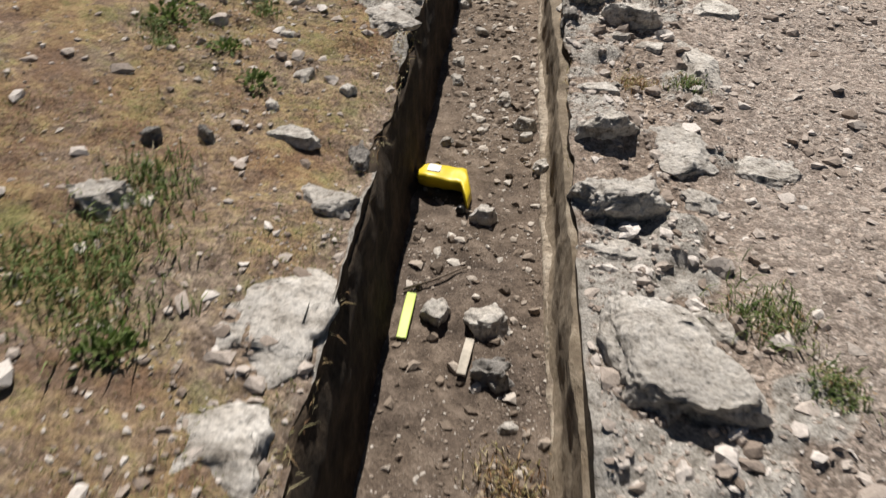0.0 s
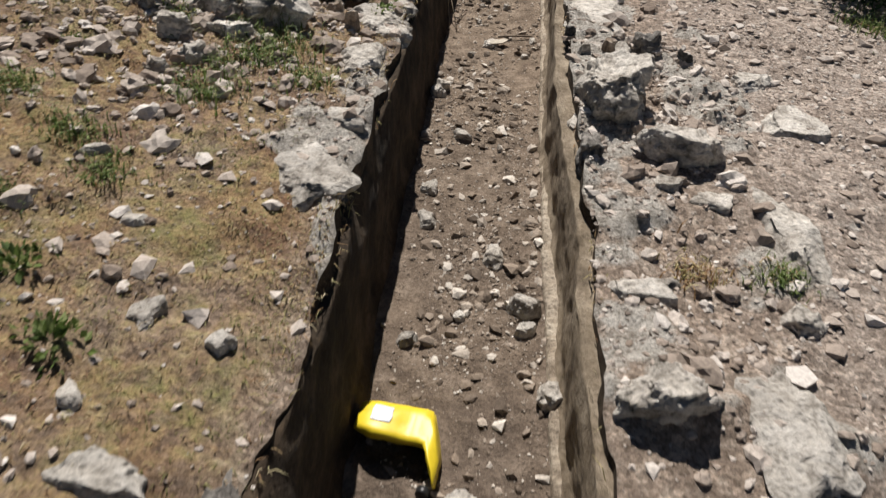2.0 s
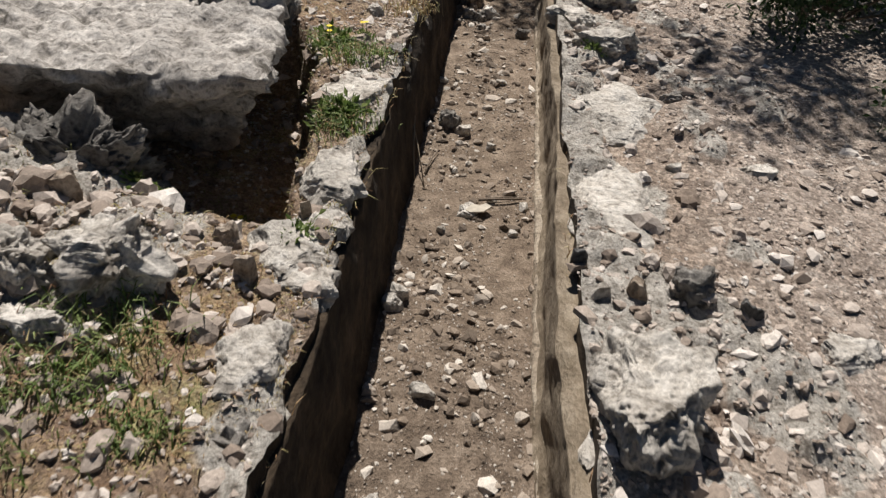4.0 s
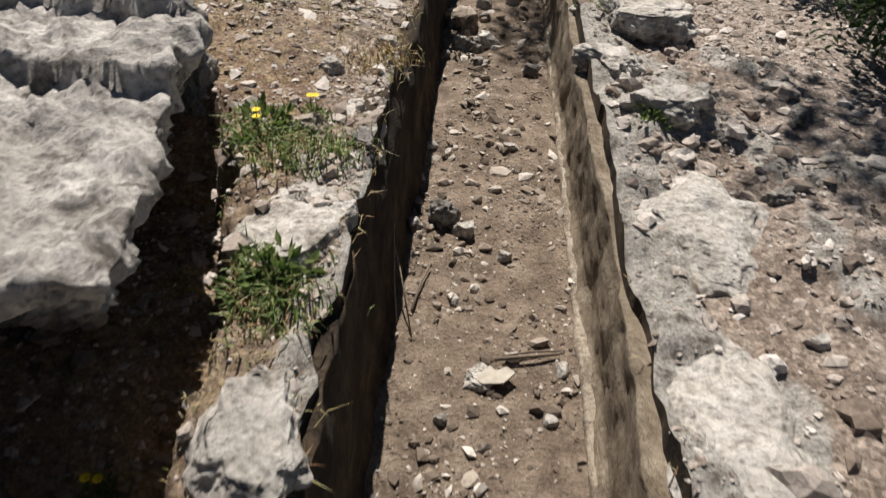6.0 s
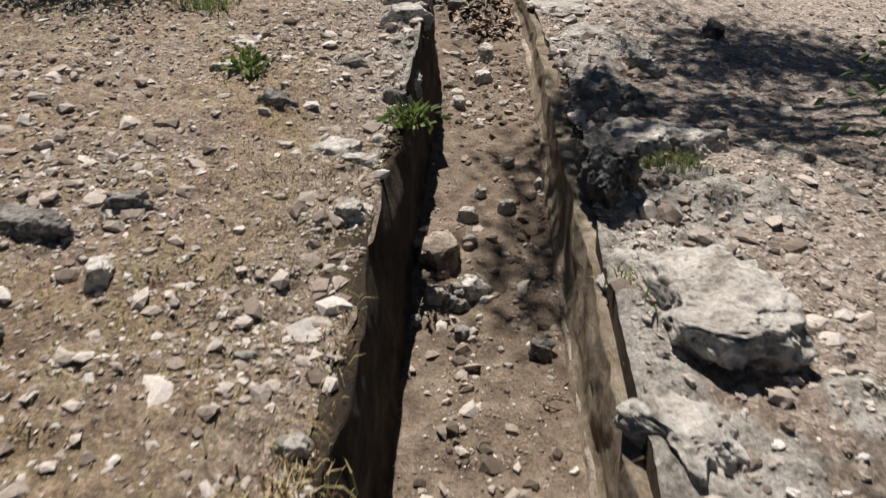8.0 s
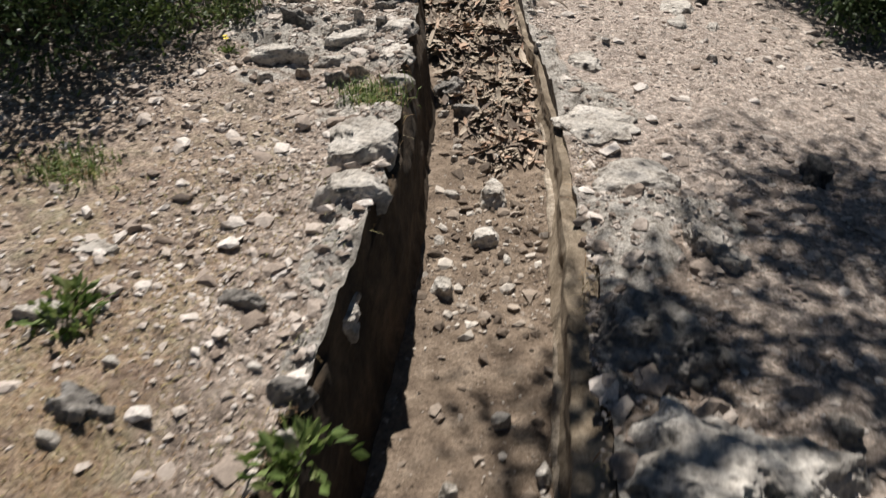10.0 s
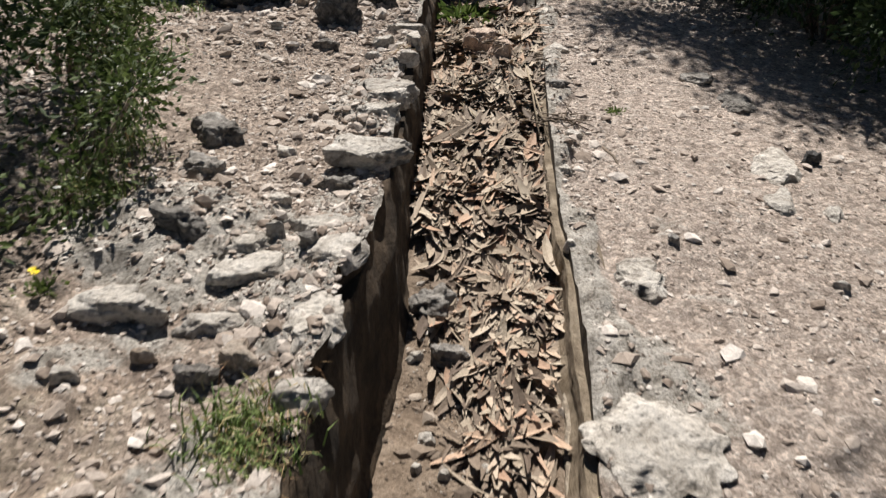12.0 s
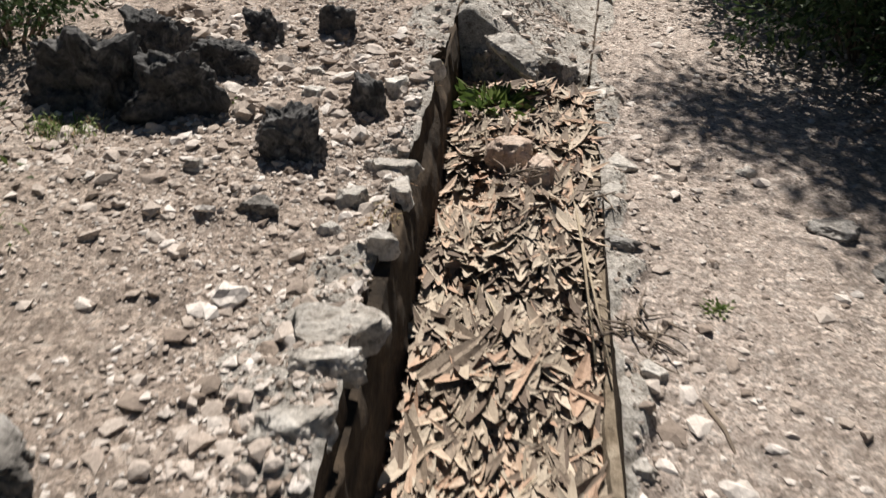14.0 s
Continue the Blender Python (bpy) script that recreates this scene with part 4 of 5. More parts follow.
def on_banks(rng, n):
    """More stones near the channel and where the ground is stony."""
    y = rng.uniform(-0.6, 14.5, n * 2)
    s = rng.random(n * 2) ** 1.3 * 2.1
    x = np.where(rng.random(n * 2) < 0.5, side_left(y) - 0.05 - s, side_right(y) + 0.045 + s)
    x = np.where(y > END, rng.uniform(-1.8, 1.6, n * 2), x)
    heap = 0.5 + 0.5 * rough(x, y, 0.5, 3, 71)
    thin = np.where((x < 0) & (y < 3.6), 0.38, 1.0) * np.where(x > 0, np.interp(y, [8.2, 9.4], [0.8, 0.45]), 1.0) * np.where((x < 0) & (y > 4.5), 1.25, 1.0)
    keep = rng.random(n * 2) < np.clip(heap, 0.12, 1) * thin
    return x[keep], y[keep]


def on_stony_banks(rng, n):
    """The gravelly part of the banks, past the moss."""
    x, y = on_banks(rng, n)
    keep = rng.random(len(x)) < np.where(x < 0, np.interp(y, [2.5, 4.5, 6.5], [0.15, 0.7, 1.0]), np.interp(y, [3, 6, 9, 10], [0.5, 0.8, 0.8, 0.4]))
    return x[keep], y[keep]


def on_bed(rng, n):
    y = rng.uniform(-0.5, 11.5, n)
    u = rng.random(n)
    heap = np.clip(0.45 + 0.55 * rough(u, y, 0.4, 3, 77), 0.1, 1) * np.where(y < 3.3, 1, 0.85)
    keep = rng.random(n) < heap
    return (side_left(y) + 0.02 + u * (side_right(y) - side_left(y) - 0.04))[keep], y[keep]


OCTA = (np.array([(1, 0, 0), (-1, 0, 0), (0, 1, 0), (0, -1, 0), (0, 0, 1), (0, 0, -1)], float),
        np.array([(0, 2, 4), (2, 1, 4), (1, 3, 4), (3, 0, 4), (2, 0, 5), (1, 2, 5), (3, 1, 5), (0, 3, 5)]))
scatter_gravel("gravel", GRAVEL, "loose angular limestone gravel on the banks", 26000, 0.007, 0.032, on_banks, "bank", ball(1), 0.5, 1)
scatter_gravel("gravel", GRAVEL, "fine limestone chips on the banks", 115000, 0.002, 0.010, on_banks, "bank", OCTA, 0.7, 2)
scatter_gravel("gravel", GRAVEL, "small flat limestone chips on the banks", 90000, 0.005, 0.016, on_stony_banks, "bank", OCTA, 0.5, 6)
scatter_gravel("gravel", BED_GRAVEL, "silty stones scattered on the channel floor", 15000, 0.0045, 0.026, on_bed, "bed", ball(1), 0.65, 3)
scatter_gravel("gravel", BED_GRAVEL, "fine grit on the channel floor", 85000, 0.0015, 0.0055, on_bed, "bed", OCTA, 0.7, 4)


def on_rubble(rng, n):
    """Bigger rubble: the outcrop before the boulder, the stony end of the left bank, the right rim."""
    pick = rng.random(n)
    x = np.where(pick < 0.4, rng.normal(-1.0, 0.3, n), np.where(pick < 0.7, rng.uniform(-1.7, -0.4, n), 0.45 + np.abs(rng.normal(0, 0.22, n))))
    y = np.where(pick < 0.4, rng.normal(3.55, 0.38, n), np.where(pick < 0.7, rng.normal(11.4, 0.5, n), rng.uniform(0.3, 8.5, n)))
    return x, y


scatter_gravel("rubble", GRAVEL, "broken limestone rubble on the banks", 1700, 0.012, 0.042, on_rubble, "bank", ball(2), 0.7, 5)


# ---------------- plants ----------------
def blades(roots, heights, lean, width, rng, z=None):
    """Bent blades of grass: five points and three faces each."""
    n = len(roots)
    a = rng.uniform(0, 2 * np.pi, n)
    out = np.stack([np.cos(a), np.sin(a), np.zeros(n)], 1)
    across = np.stack([-np.sin(a), np.cos(a), np.zeros(n)], 1) * (width * rng.uniform(0.6, 1.3, n))[:, None]
    l = (lean * rng.uniform(0.2, 1.3, n))[:, None]
    up = np.array([0, 0, 1.0])[None]
    h = heights[:, None]
    mid = roots + out * l * h * 0.35 + up * h * 0.6
    tip = roots + out * l * h + up * h * (1 - 0.35 * l)
    v = np.stack([roots - across, roots + across, mid + across * 0.8, mid - across * 0.8, tip], 1)
    f = np.array([(0, 1, 2), (0, 2, 3), (3, 2, 4)])[None] + (np.arange(n) * 5)[:, None, None]
    return v.reshape(-1, 3), f.reshape(-1, 3)


def leaflets(centres, outward, length, width, rng):
    """Pointed leaves, folded a little along the middle: four points and two faces each."""
    n = len(centres)
    d = outward + rng.normal(0, 0.55, (n, 3))
    d /= np.linalg.norm(d, axis=1, keepdims=True)
    s = np.cross(d, rng.normal(size=(n, 3)))
    s /= np.linalg.norm(s, axis=1, keepdims=True) + 1e-9
    l = (length * rng.uniform(0.6, 1.3, n))[:, None]
    w = (width * rng.uniform(0.6, 1.3, n))[:, None]
    up = np.cross(d, s)
    v = np.stack([centres, centres + d * l * 0.5 + s * w + up * w * 0.3, centres + d * l, centres + d * l * 0.5 - s * w + up * w * 0.3], 1)
    f = np.array([(0, 1, 2), (0, 2, 3)])[None] + (np.arange(n) * 4)[:, None, None]
    return v.reshape(-1, 3), f.reshape(-1, 3)


def child_mesh(name, verts, faces, mat, parent, label=""):
    me = bpy.data.meshes.new(name)
    me.from_pydata(verts.tolist(), [], faces.tolist())
    me.materials.append(mat)
    ob = new(name, me)
    ob.parent = parent
    return tagged(ob, label, kind="stuff")


WEED = {"grass": ("fresh green grass tuft among the stones", "grass"), "dry": ("dry straw-coloured grass tuft", "grass"),
        "leafy": ("low leafy green weed rosette", "weed"), "flower": ("small weed with a yellow flower", "flower")}


def weed(where, kind, x, y, r):
    made[0] += 1
    rng = np.random.default_rng(made[0] + 900)
    label, category = WEED[kind]
    lift = 0.04 if where == "bed" and y > 10 else 0.0
    ob = empty({"grass": "grass_tuft", "dry": "dry_tuft", "leafy": "weed", "flower": "flower"}[kind], x, y, surface(where, x, y) + lift, 0)
    tagged(ob, label, category, "weeds on the banks")

    def roots(n, spread):
        p = np.zeros((n, 3))
        p[:, :2] = rng.normal(0, spread * 0.5, (n, 2))
        p[:, 2] = [surface(where, x + a, y + b) - surface(where, x, y) - 0.003 for a, b in p[:, :2]]
        return p
    if kind in ("grass", "dry"):
        n = int(60 + 1900 * r)
        child_mesh("turf", *blades(roots(n, r * 1.25), rng.uniform(0.2, 0.6, n) * min(0.12, r + 0.02), np.full(n, 0.9), 0.0022, rng), GREEN if kind == "grass" else STRAW, ob)
        if kind == "grass":
            n = n // 3
            child_mesh("dead_grass", *blades(roots(n, r * 1.2), rng.uniform(0.2, 0.5, n) * min(0.12, r + 0.02), np.full(n, 1.0), 0.0018, rng), STRAW, ob, "straw-coloured dead blades")
    else:
        n = int(40 + 900 * r)
        p = roots(n, r * 0.8)
        p[:, 2] += rng.uniform(0.002, 0.35 * r, n)
        o = p.copy()
        o[:, 2] = 0.03
        o /= np.linalg.norm(o, axis=1, keepdims=True) + 1e-6
        child_mesh("foliage", *leaflets(p, o, r * 0.45, r * 0.11, rng), GREEN, ob)
    if kind == "flower":
        for k in range(2):
            bm = bmesh.new()
            a, b, h = rng.uniform(-r, r) * 0.5, rng.uniform(-r, r) * 0.5, rng.uniform(0.04, 0.07)
            for i in range(9):
                q = i * 2 * math.pi / 9
                c, s = math.cos(q), math.sin(q)
                pts = [bm.verts.new((a + c * u - s * t, b + s * u + c * t, h + u * 0.35)) for u, t in ((0.001, 0), (0.007, -0.003), (0.0115, 0), (0.007, 0.003))]
                bm.faces.new(pts)
            part("petals", bm, PETAL, ob, "yellow petals", False)
            bm = bmesh.new()
            bmesh.ops.create_cone(bm, segments=5, radius1=0.0016, radius2=0.0012, depth=h + 0.01, matrix=Matrix.Translation((a, b, h / 2 - 0.005)))
            part("stem", bm, GREEN, ob)
    return ob


weed("left", "grass", -0.90, 1.54, 0.10)
weed("left", "grass", -0.90, 1.28, 0.12)
weed("left", "grass", -0.85, 1.07, 0.12)
weed("left", "grass", -1.02, 1.13, 0.10)
weed("right", "grass", 0.79, 1.41, 0.10)
weed("right", "grass", 0.90, 1.17, 0.06)
weed("left", "leafy", -0.78, 0.95, 0.07)
weed("bed", "dry", 0.12, 1.08, 0.08)
weed("left", "grass", -0.79, 3.15, 0.09)
weed("left", "grass", -0.70, 3.40, 0.08)
weed("left", "grass", -0.53, 3.30, 0.06)
weed("left", "leafy", -0.93, 2.34, 0.06)
weed("left", "leafy", -0.79, 2.17, 0.06)
weed("left", "leafy", -1.18, 2.60, 0.05)
weed("right", "dry", 0.58, 2.74, 0.06)
weed("right", "grass", 0.79, 2.73, 0.05)
weed("right", "grass", 1.70, 4.50, 0.15)
weed("left", "grass", -0.68, 3.53, 0.12)
weed("left", "leafy", -0.82, 4.09, 0.06)
weed("left", "flower", -0.66, 4.30, 0.04)
weed("left", "grass", -0.43, 4.59, 0.06)
weed("left", "flower", -0.60, 4.14, 0.05)
weed("left", "grass", -0.46, 5.04, 0.10)
weed("left", "grass", -0.38, 4.54, 0.08)
weed("left", "leafy", -0.41, 3.98, 0.06)
weed("right", "leafy", 0.48, 5.40, 0.05)
weed("left", "flower", -0.53, 5.06, 0.05)
weed("left", "flower", -0.41, 5.24, 0.04)
weed("left", "leafy", -0.51, 5.16, 0.07)
weed("left", "leafy", -0.39, 4.62, 0.08)
weed("left", "grass", -0.33, 5.08, 0.06)
weed("right", "grass", 0.46, 6.29, 0.06)
weed("right", "grass", 0.66, 6.91, 0.08)
weed("left", "dry", -0.27, 5.60, 0.08)
weed("left", "leafy", -0.68, 7.29, 0.08)
weed("left", "leafy", -0.11, 6.97, 0.08)
weed("left", "grass", -0.22, 8.52, 0.09)
weed("left", "grass", -0.95, 7.88, 0.09)
weed("left", "grass", -0.20, 8.49, 0.07)
weed("left", "flower", -0.80, 8.83, 0.04)
weed("left", "grass", -1.00, 9.53, 0.10)
weed("left", "grass", -1.31, 10.19, 0.12)
weed("left", "grass", -0.94, 9.28, 0.10)
weed("bed", "leafy", -0.24, 12.05, 0.15)
weed("bed", "flower", -0.26, 12.42, 0.03)
weed("left", "leafy", -1.03, 11.19, 0.05)
weed("left", "grass", -1.39, 10.90, 0.08)
weed("right", "leafy", 0.56, 10.77, 0.04)


for k in range(12):
    _r = random.Random(300 + k)
    weed("left", _r.choice(["leafy", "grass", "grass", "grass"]), _r.uniform(-1.35, -0.75), _r.uniform(2.3, 3.6), _r.uniform(0.035, 0.07))


def scatter_straw():
    """Dry moss and short dead grass over the left bank, thinner further on."""
    rng = np.random.default_rng(11)
    n = 170000
    y = rng.uniform(-0.5, 8.0, n)
    x = side_left(y) - 0.05 - rng.random(n) ** 1.2 * 1.6
    keep = rng.random(n) < np.clip(0.35 + 0.9 * rough(x, y, 0.5, 3, 71 + 12), 0, 1) * np.interp(y, [3, 4, 8], [1, 0.7, 0.5])
    x, y = x[keep], y[keep]
    p = np.stack([x, y, land(x, y) - 0.002], 1)
    stuff_mesh("dry_grass", *blades(p, 0.004 + 0.014 * rng.random(len(x)) ** 2, np.full(len(x), 1.7), 0.0013, rng), STRAW, "thin dry grass and moss on the bank", "grass")
    n = 60000
    y = rng.uniform(-0.3, 8.0, n)
    x = side_left(y) - 0.06 - rng.random(n) ** 1.1 * 1.5
    keep = rng.random(n) < np.clip(rough(x, y, 0.35, 3, 131) * 1.3, 0, 1)
    x, y = x[keep], y[keep]
    p = np.stack([x, y, land(x, y) - 0.002], 1)
    stuff_mesh("green_grass", *blades(p, 0.004 + 0.016 * rng.random(len(x)) ** 2, np.full(len(x), 1.4), 0.0013, rng), OLIVE, "thin yellow-green grass on the bank", "grass")
    n = 5000
    y = rng.uniform(-0.5, 12.2, n)
    on_left = rng.random(n) < 0.75
    x = np.where(on_left, side_left(y) - 0.03 - rng.random(n) * 0.08, side_right(y) + 0.03 + rng.random(n) * 0.06)
    keep = rng.random(n) < np.clip(0.2 + 1.0 * rough(x * 0, y, 0.3, 3, 97), 0, 1)
    x, y = x[keep], y[keep]
    p = np.stack([x, y, land(x, y, False) - 0.02], 1)
    stuff_mesh("rim_grass", *blades(p, rng.uniform(0.01, 0.045, len(x)), np.full(len(x), 1.4), 0.0015, rng), STRAW, "dry grass hanging over the channel rim", "grass")


scatter_straw()


def limb(bm, points, radii, sides=6):
    """A bent, tapering branch through the points."""
    rings = []
    for i, (p, r) in enumerate(zip(points, radii)):
        p = Vector(p)
        d = (Vector(points[min(i + 1, len(points) - 1)]) - Vector(points[max(i - 1, 0)])).normalized()
        a = d.orthogonal().normalized()
        b = d.cross(a)
        rings.append([bm.verts.new(p + (a * math.cos(2 * math.pi * k / sides) + b * math.sin(2 * math.pi * k / sides)) * r) for k in range(sides)])
    for lo, hi in zip(rings, rings[1:]):
        for k in range(sides):
            bm.faces.new((lo[k], lo[(k + 1) % sides], hi[(k + 1) % sides], hi[k]))
    bm.faces.new(rings[-1])
    bm.faces.new(rings[0][::-1])


def bush(name, x, y, w, d, h, leaves, size, label, flowers=0, seed=1, mat=None):
    rng = np.random.default_rng(seed)
    ob = tagged(empty(name, x, y, float(land(x, y))), label, "bush")
    clumps = rng.uniform(-1, 1, (max(8, leaves // 350), 3))
    clumps[:, :2] /= np.maximum(1, np.linalg.norm(clumps[:, :2], axis=1, keepdims=True))
    clumps = clumps * (w / 2, d / 2, 0) + np.array([0, 0, 1]) * (rng.uniform(0.25, 1, len(clumps)) * h)[:, None]
    bm = bmesh.new()
    for c in clumps:
        root = Vector((c[0] * 0.25, c[1] * 0.25, -0.02))
        limb(bm, [root, (root + Vector(c)) / 2 + Vector((0, 0, 0.05 * h)), Vector(c)], [0.009, 0.006, 0.003], 5)
    part("branchwork", bm, BARK, ob)
    own = clumps[rng.integers(0, len(clumps), leaves)]
    r = rng.normal(0, 1, (leaves, 3)) * (0.075 * w + 0.02, 0.075 * d + 0.02, 0.12 * h + 0.02)
    p = own + r
    p[:, 2] = np.abs(p[:, 2]) + 0.01
    child_mesh("foliage", *leaflets(p, r / (np.linalg.norm(r, axis=1, keepdims=True) + 1e-6), size, size * 0.24, rng), mat or SHRUB, ob)
    if flowers:
        q = p[rng.integers(0, leaves, flowers)] + (0, 0, 0.03)
        v, f = scattered(*OCTA, q, np.full(flowers, 0.007), 0.5, rng)
        child_mesh("blossom", v, f, WHITE_PETAL, ob, "tiny white flowers")
    return ob


bush("bush", -1.60, 8.95, 1.0, 1.7, 0.60, 17000, 0.034, "dense dark green shrub with tiny white flowers", 260, 3)
bush("bush", -1.02, 9.25, 0.40, 1.0, 0.24, 2600, 0.030, "thin green weedy shrub with pale seed heads", 90, 5, OLIVE_LEAF)
bush("bush", -1.50, 10.05, 0.60, 0.8, 0.32, 3000, 0.034, "thin green weedy shrub with pale seed heads", 70, 15, OLIVE_LEAF)
bush("bush", -2.05, 11.55, 0.6, 0.8, 0.35, 5000, 0.034, "dark green shrub with tiny white flowers among rocks", 60, 12)
bush("bush", 1.68, 6.35, 0.9, 1.3, 0.45, 9000, 0.04, "green shrub at the edge of the footpath", 0, 6)
bush("bush", 1.95, 4.85, 0.7, 0.8, 0.25, 4000, 0.04, "low green shrub at the edge of the footpath", 0, 7)
bush("bush", 2.30, 10.35, 0.9, 1.1, 0.55, 8000, 0.05, "dense dark shrub in tree shade", 0, 8)
bush("bush", 2.20, 11.35, 1.0, 1.1, 0.7, 10000, 0.05, "dense dark shrub in tree shade", 0, 13)
bush("bush", 1.85, 12.30, 1.0, 1.2, 0.80, 11000, 0.05, "dense dark shrub in tree shade", 0, 10)
bush("bush", 1.50, 13.15, 1.1, 1.2, 0.85, 12000, 0.05, "dense dark shrub in tree shade", 0, 14)
bush("bush", 1.28, 14.1, 1.2, 1.0, 0.85, 11000, 0.05, "dark shrub in tree shade beyond the path", 0, 9)


def tree(x, y, height, reaches, label, seed):
    """A trunk, limbs that reach out to leafy sprays, and their leaves."""
    rng = np.random.default_rng(seed)
    z = float(land(x, y))
    ob = tagged(empty("tree", x, y, z), label, "tree")
    bm = bmesh.new()
    fork = Vector((0.1, -0.1, height * 0.45))
    limb(bm, [(0, 0, -0.15), (0.05, -0.03, height * 0.2), fork, (0.0, 0.1, height * 0.75), (0.1, 0.1, height)], [0.16, 0.12, 0.10, 0.06, 0.02], 10)
    part("trunk", bm, BARK, ob)
    centres, sizes = [], []
    for cx, cy, cz, r in reaches:
        c = Vector((cx - x, cy - y, cz - z))
        bm = bmesh.new()
        limb(bm, [fork, fork.lerp(c, 0.5) + Vector((0, 0, 0.25)), c], [0.05, 0.032, 0.012], 7)
        part("limb", bm, BARK, ob)
        for _ in range(int(10 + 26 * r)):
            centres.append(np.array(c) + rng.normal(0, 0.5, 3) * (r, r, r * 0.45))
            sizes.append(rng.uniform(0.10, 0.24))
    centres, sizes = np.array(centres), np.array(sizes)
    pick = rng.integers(0, len(centres), len(centres) * 70)
    off = rng.normal(0, 1, (len(pick), 3)) * sizes[pick][:, None] * (1, 1, 0.6)
    child_mesh("crown", *leaflets(centres[pick] + off, off / (np.linalg.norm(off, axis=1, keepdims=True) + 1e-6), 0.075, 0.016, rng), SHRUB, ob)
    return ob


tree(3.0, 9.8, 4.6, [(0.14, 10.05, 3.5, 0.16), (0.72, 9.95, 3.5, 0.12), (0.74, 10.70, 3.5, 0.16), (1.0, 11.0, 3.6, 0.28), (1.40, 10.8, 3.6, 0.28), (-0.03, 9.45, 3.5, 0.09),
                     (0.87, 7.8, 3.5, 0.35), (1.35, 9.3, 3.5, 0.3), (2.6, 8.4, 3.6, 0.9), (2.9, 10.2, 4.4, 1.0)],
     "spreading olive-green tree that shades the footpath", 5)
tree(2.5, 15.8, 5.0, [(0.28, 14.95, 3.5, 0.13), (0.5, 14.75, 3.5, 0.16), (0.68, 14.5, 3.5, 0.18), (0.86, 14.3, 3.5, 0.18), (1.05, 14.05, 3.5, 0.18), (1.22, 13.7, 3.5, 0.18),
                      (1.8, 13.25, 3.6, 0.4), (1.9, 14.0, 3.6, 0.45), (1.65, 15.0, 3.6, 0.42), (1.2, 15.9, 3.6, 0.45), (1.0, 16.8, 3.7, 0.5), (2.5, 14.6, 3.9, 0.7)],
     "dark leafy tree beyond the channel's end", 6)


# Never in view: added only so that its crown darkens the left shrubs.
tree(-3.6, 12.6, 4.6, [(-2.05, 11.25, 3.5, 0.42), (-2.2, 11.75, 3.5, 0.45), (-1.75, 11.5, 3.5, 0.28), (-2.6, 11.2, 3.6, 0.6), (-2.9, 12.2, 4.0, 0.8)],
     "unseen leafy tree added to shade the shrubs on the bank", 7)


# ---------------- leaf litter in the channel ----------------
def leaf_mesh(length, width, curl, fold, seed):
    rng = random.Random(seed)
    bm = bmesh.new()
    rows = []
    bend = rng.uniform(-0.5, 0.5)
    for i in range(7):
        u = i / 6
        w = width * math.sin(math.pi * min(1, 0.04 + u * 0.94)) ** 0.75 * (1 - 0.25 * u)
        a = curl * (u - 0.5)
        cx, cz = math.sin(a) / max(curl, 0.01) * length, (1 - math.cos(a)) / max(curl, 0.01) * length
        side = bend * length * (u - 0.5) ** 2
        rows.append([bm.verts.new((cx, side - w, cz + fold * w)), bm.verts.new((cx, side, cz)), bm.verts.new((cx, side + w, cz + fold * w * rng.uniform(0.5, 1.2)))])
    for a, b in zip(rows, rows[1:]):
        bm.faces.new((a[0], b[0], b[1], a[1]))
        bm.faces.new((a[1], b[1], b[2], a[2]))
    me = bpy.data.meshes.new("leaf")
    bm.to_mesh(me)
    bm.free()
    me.materials.append(DRY_LEAF)
    me.polygons.foreach_set("use_smooth", np.ones(len(me.polygons), bool))
    return me


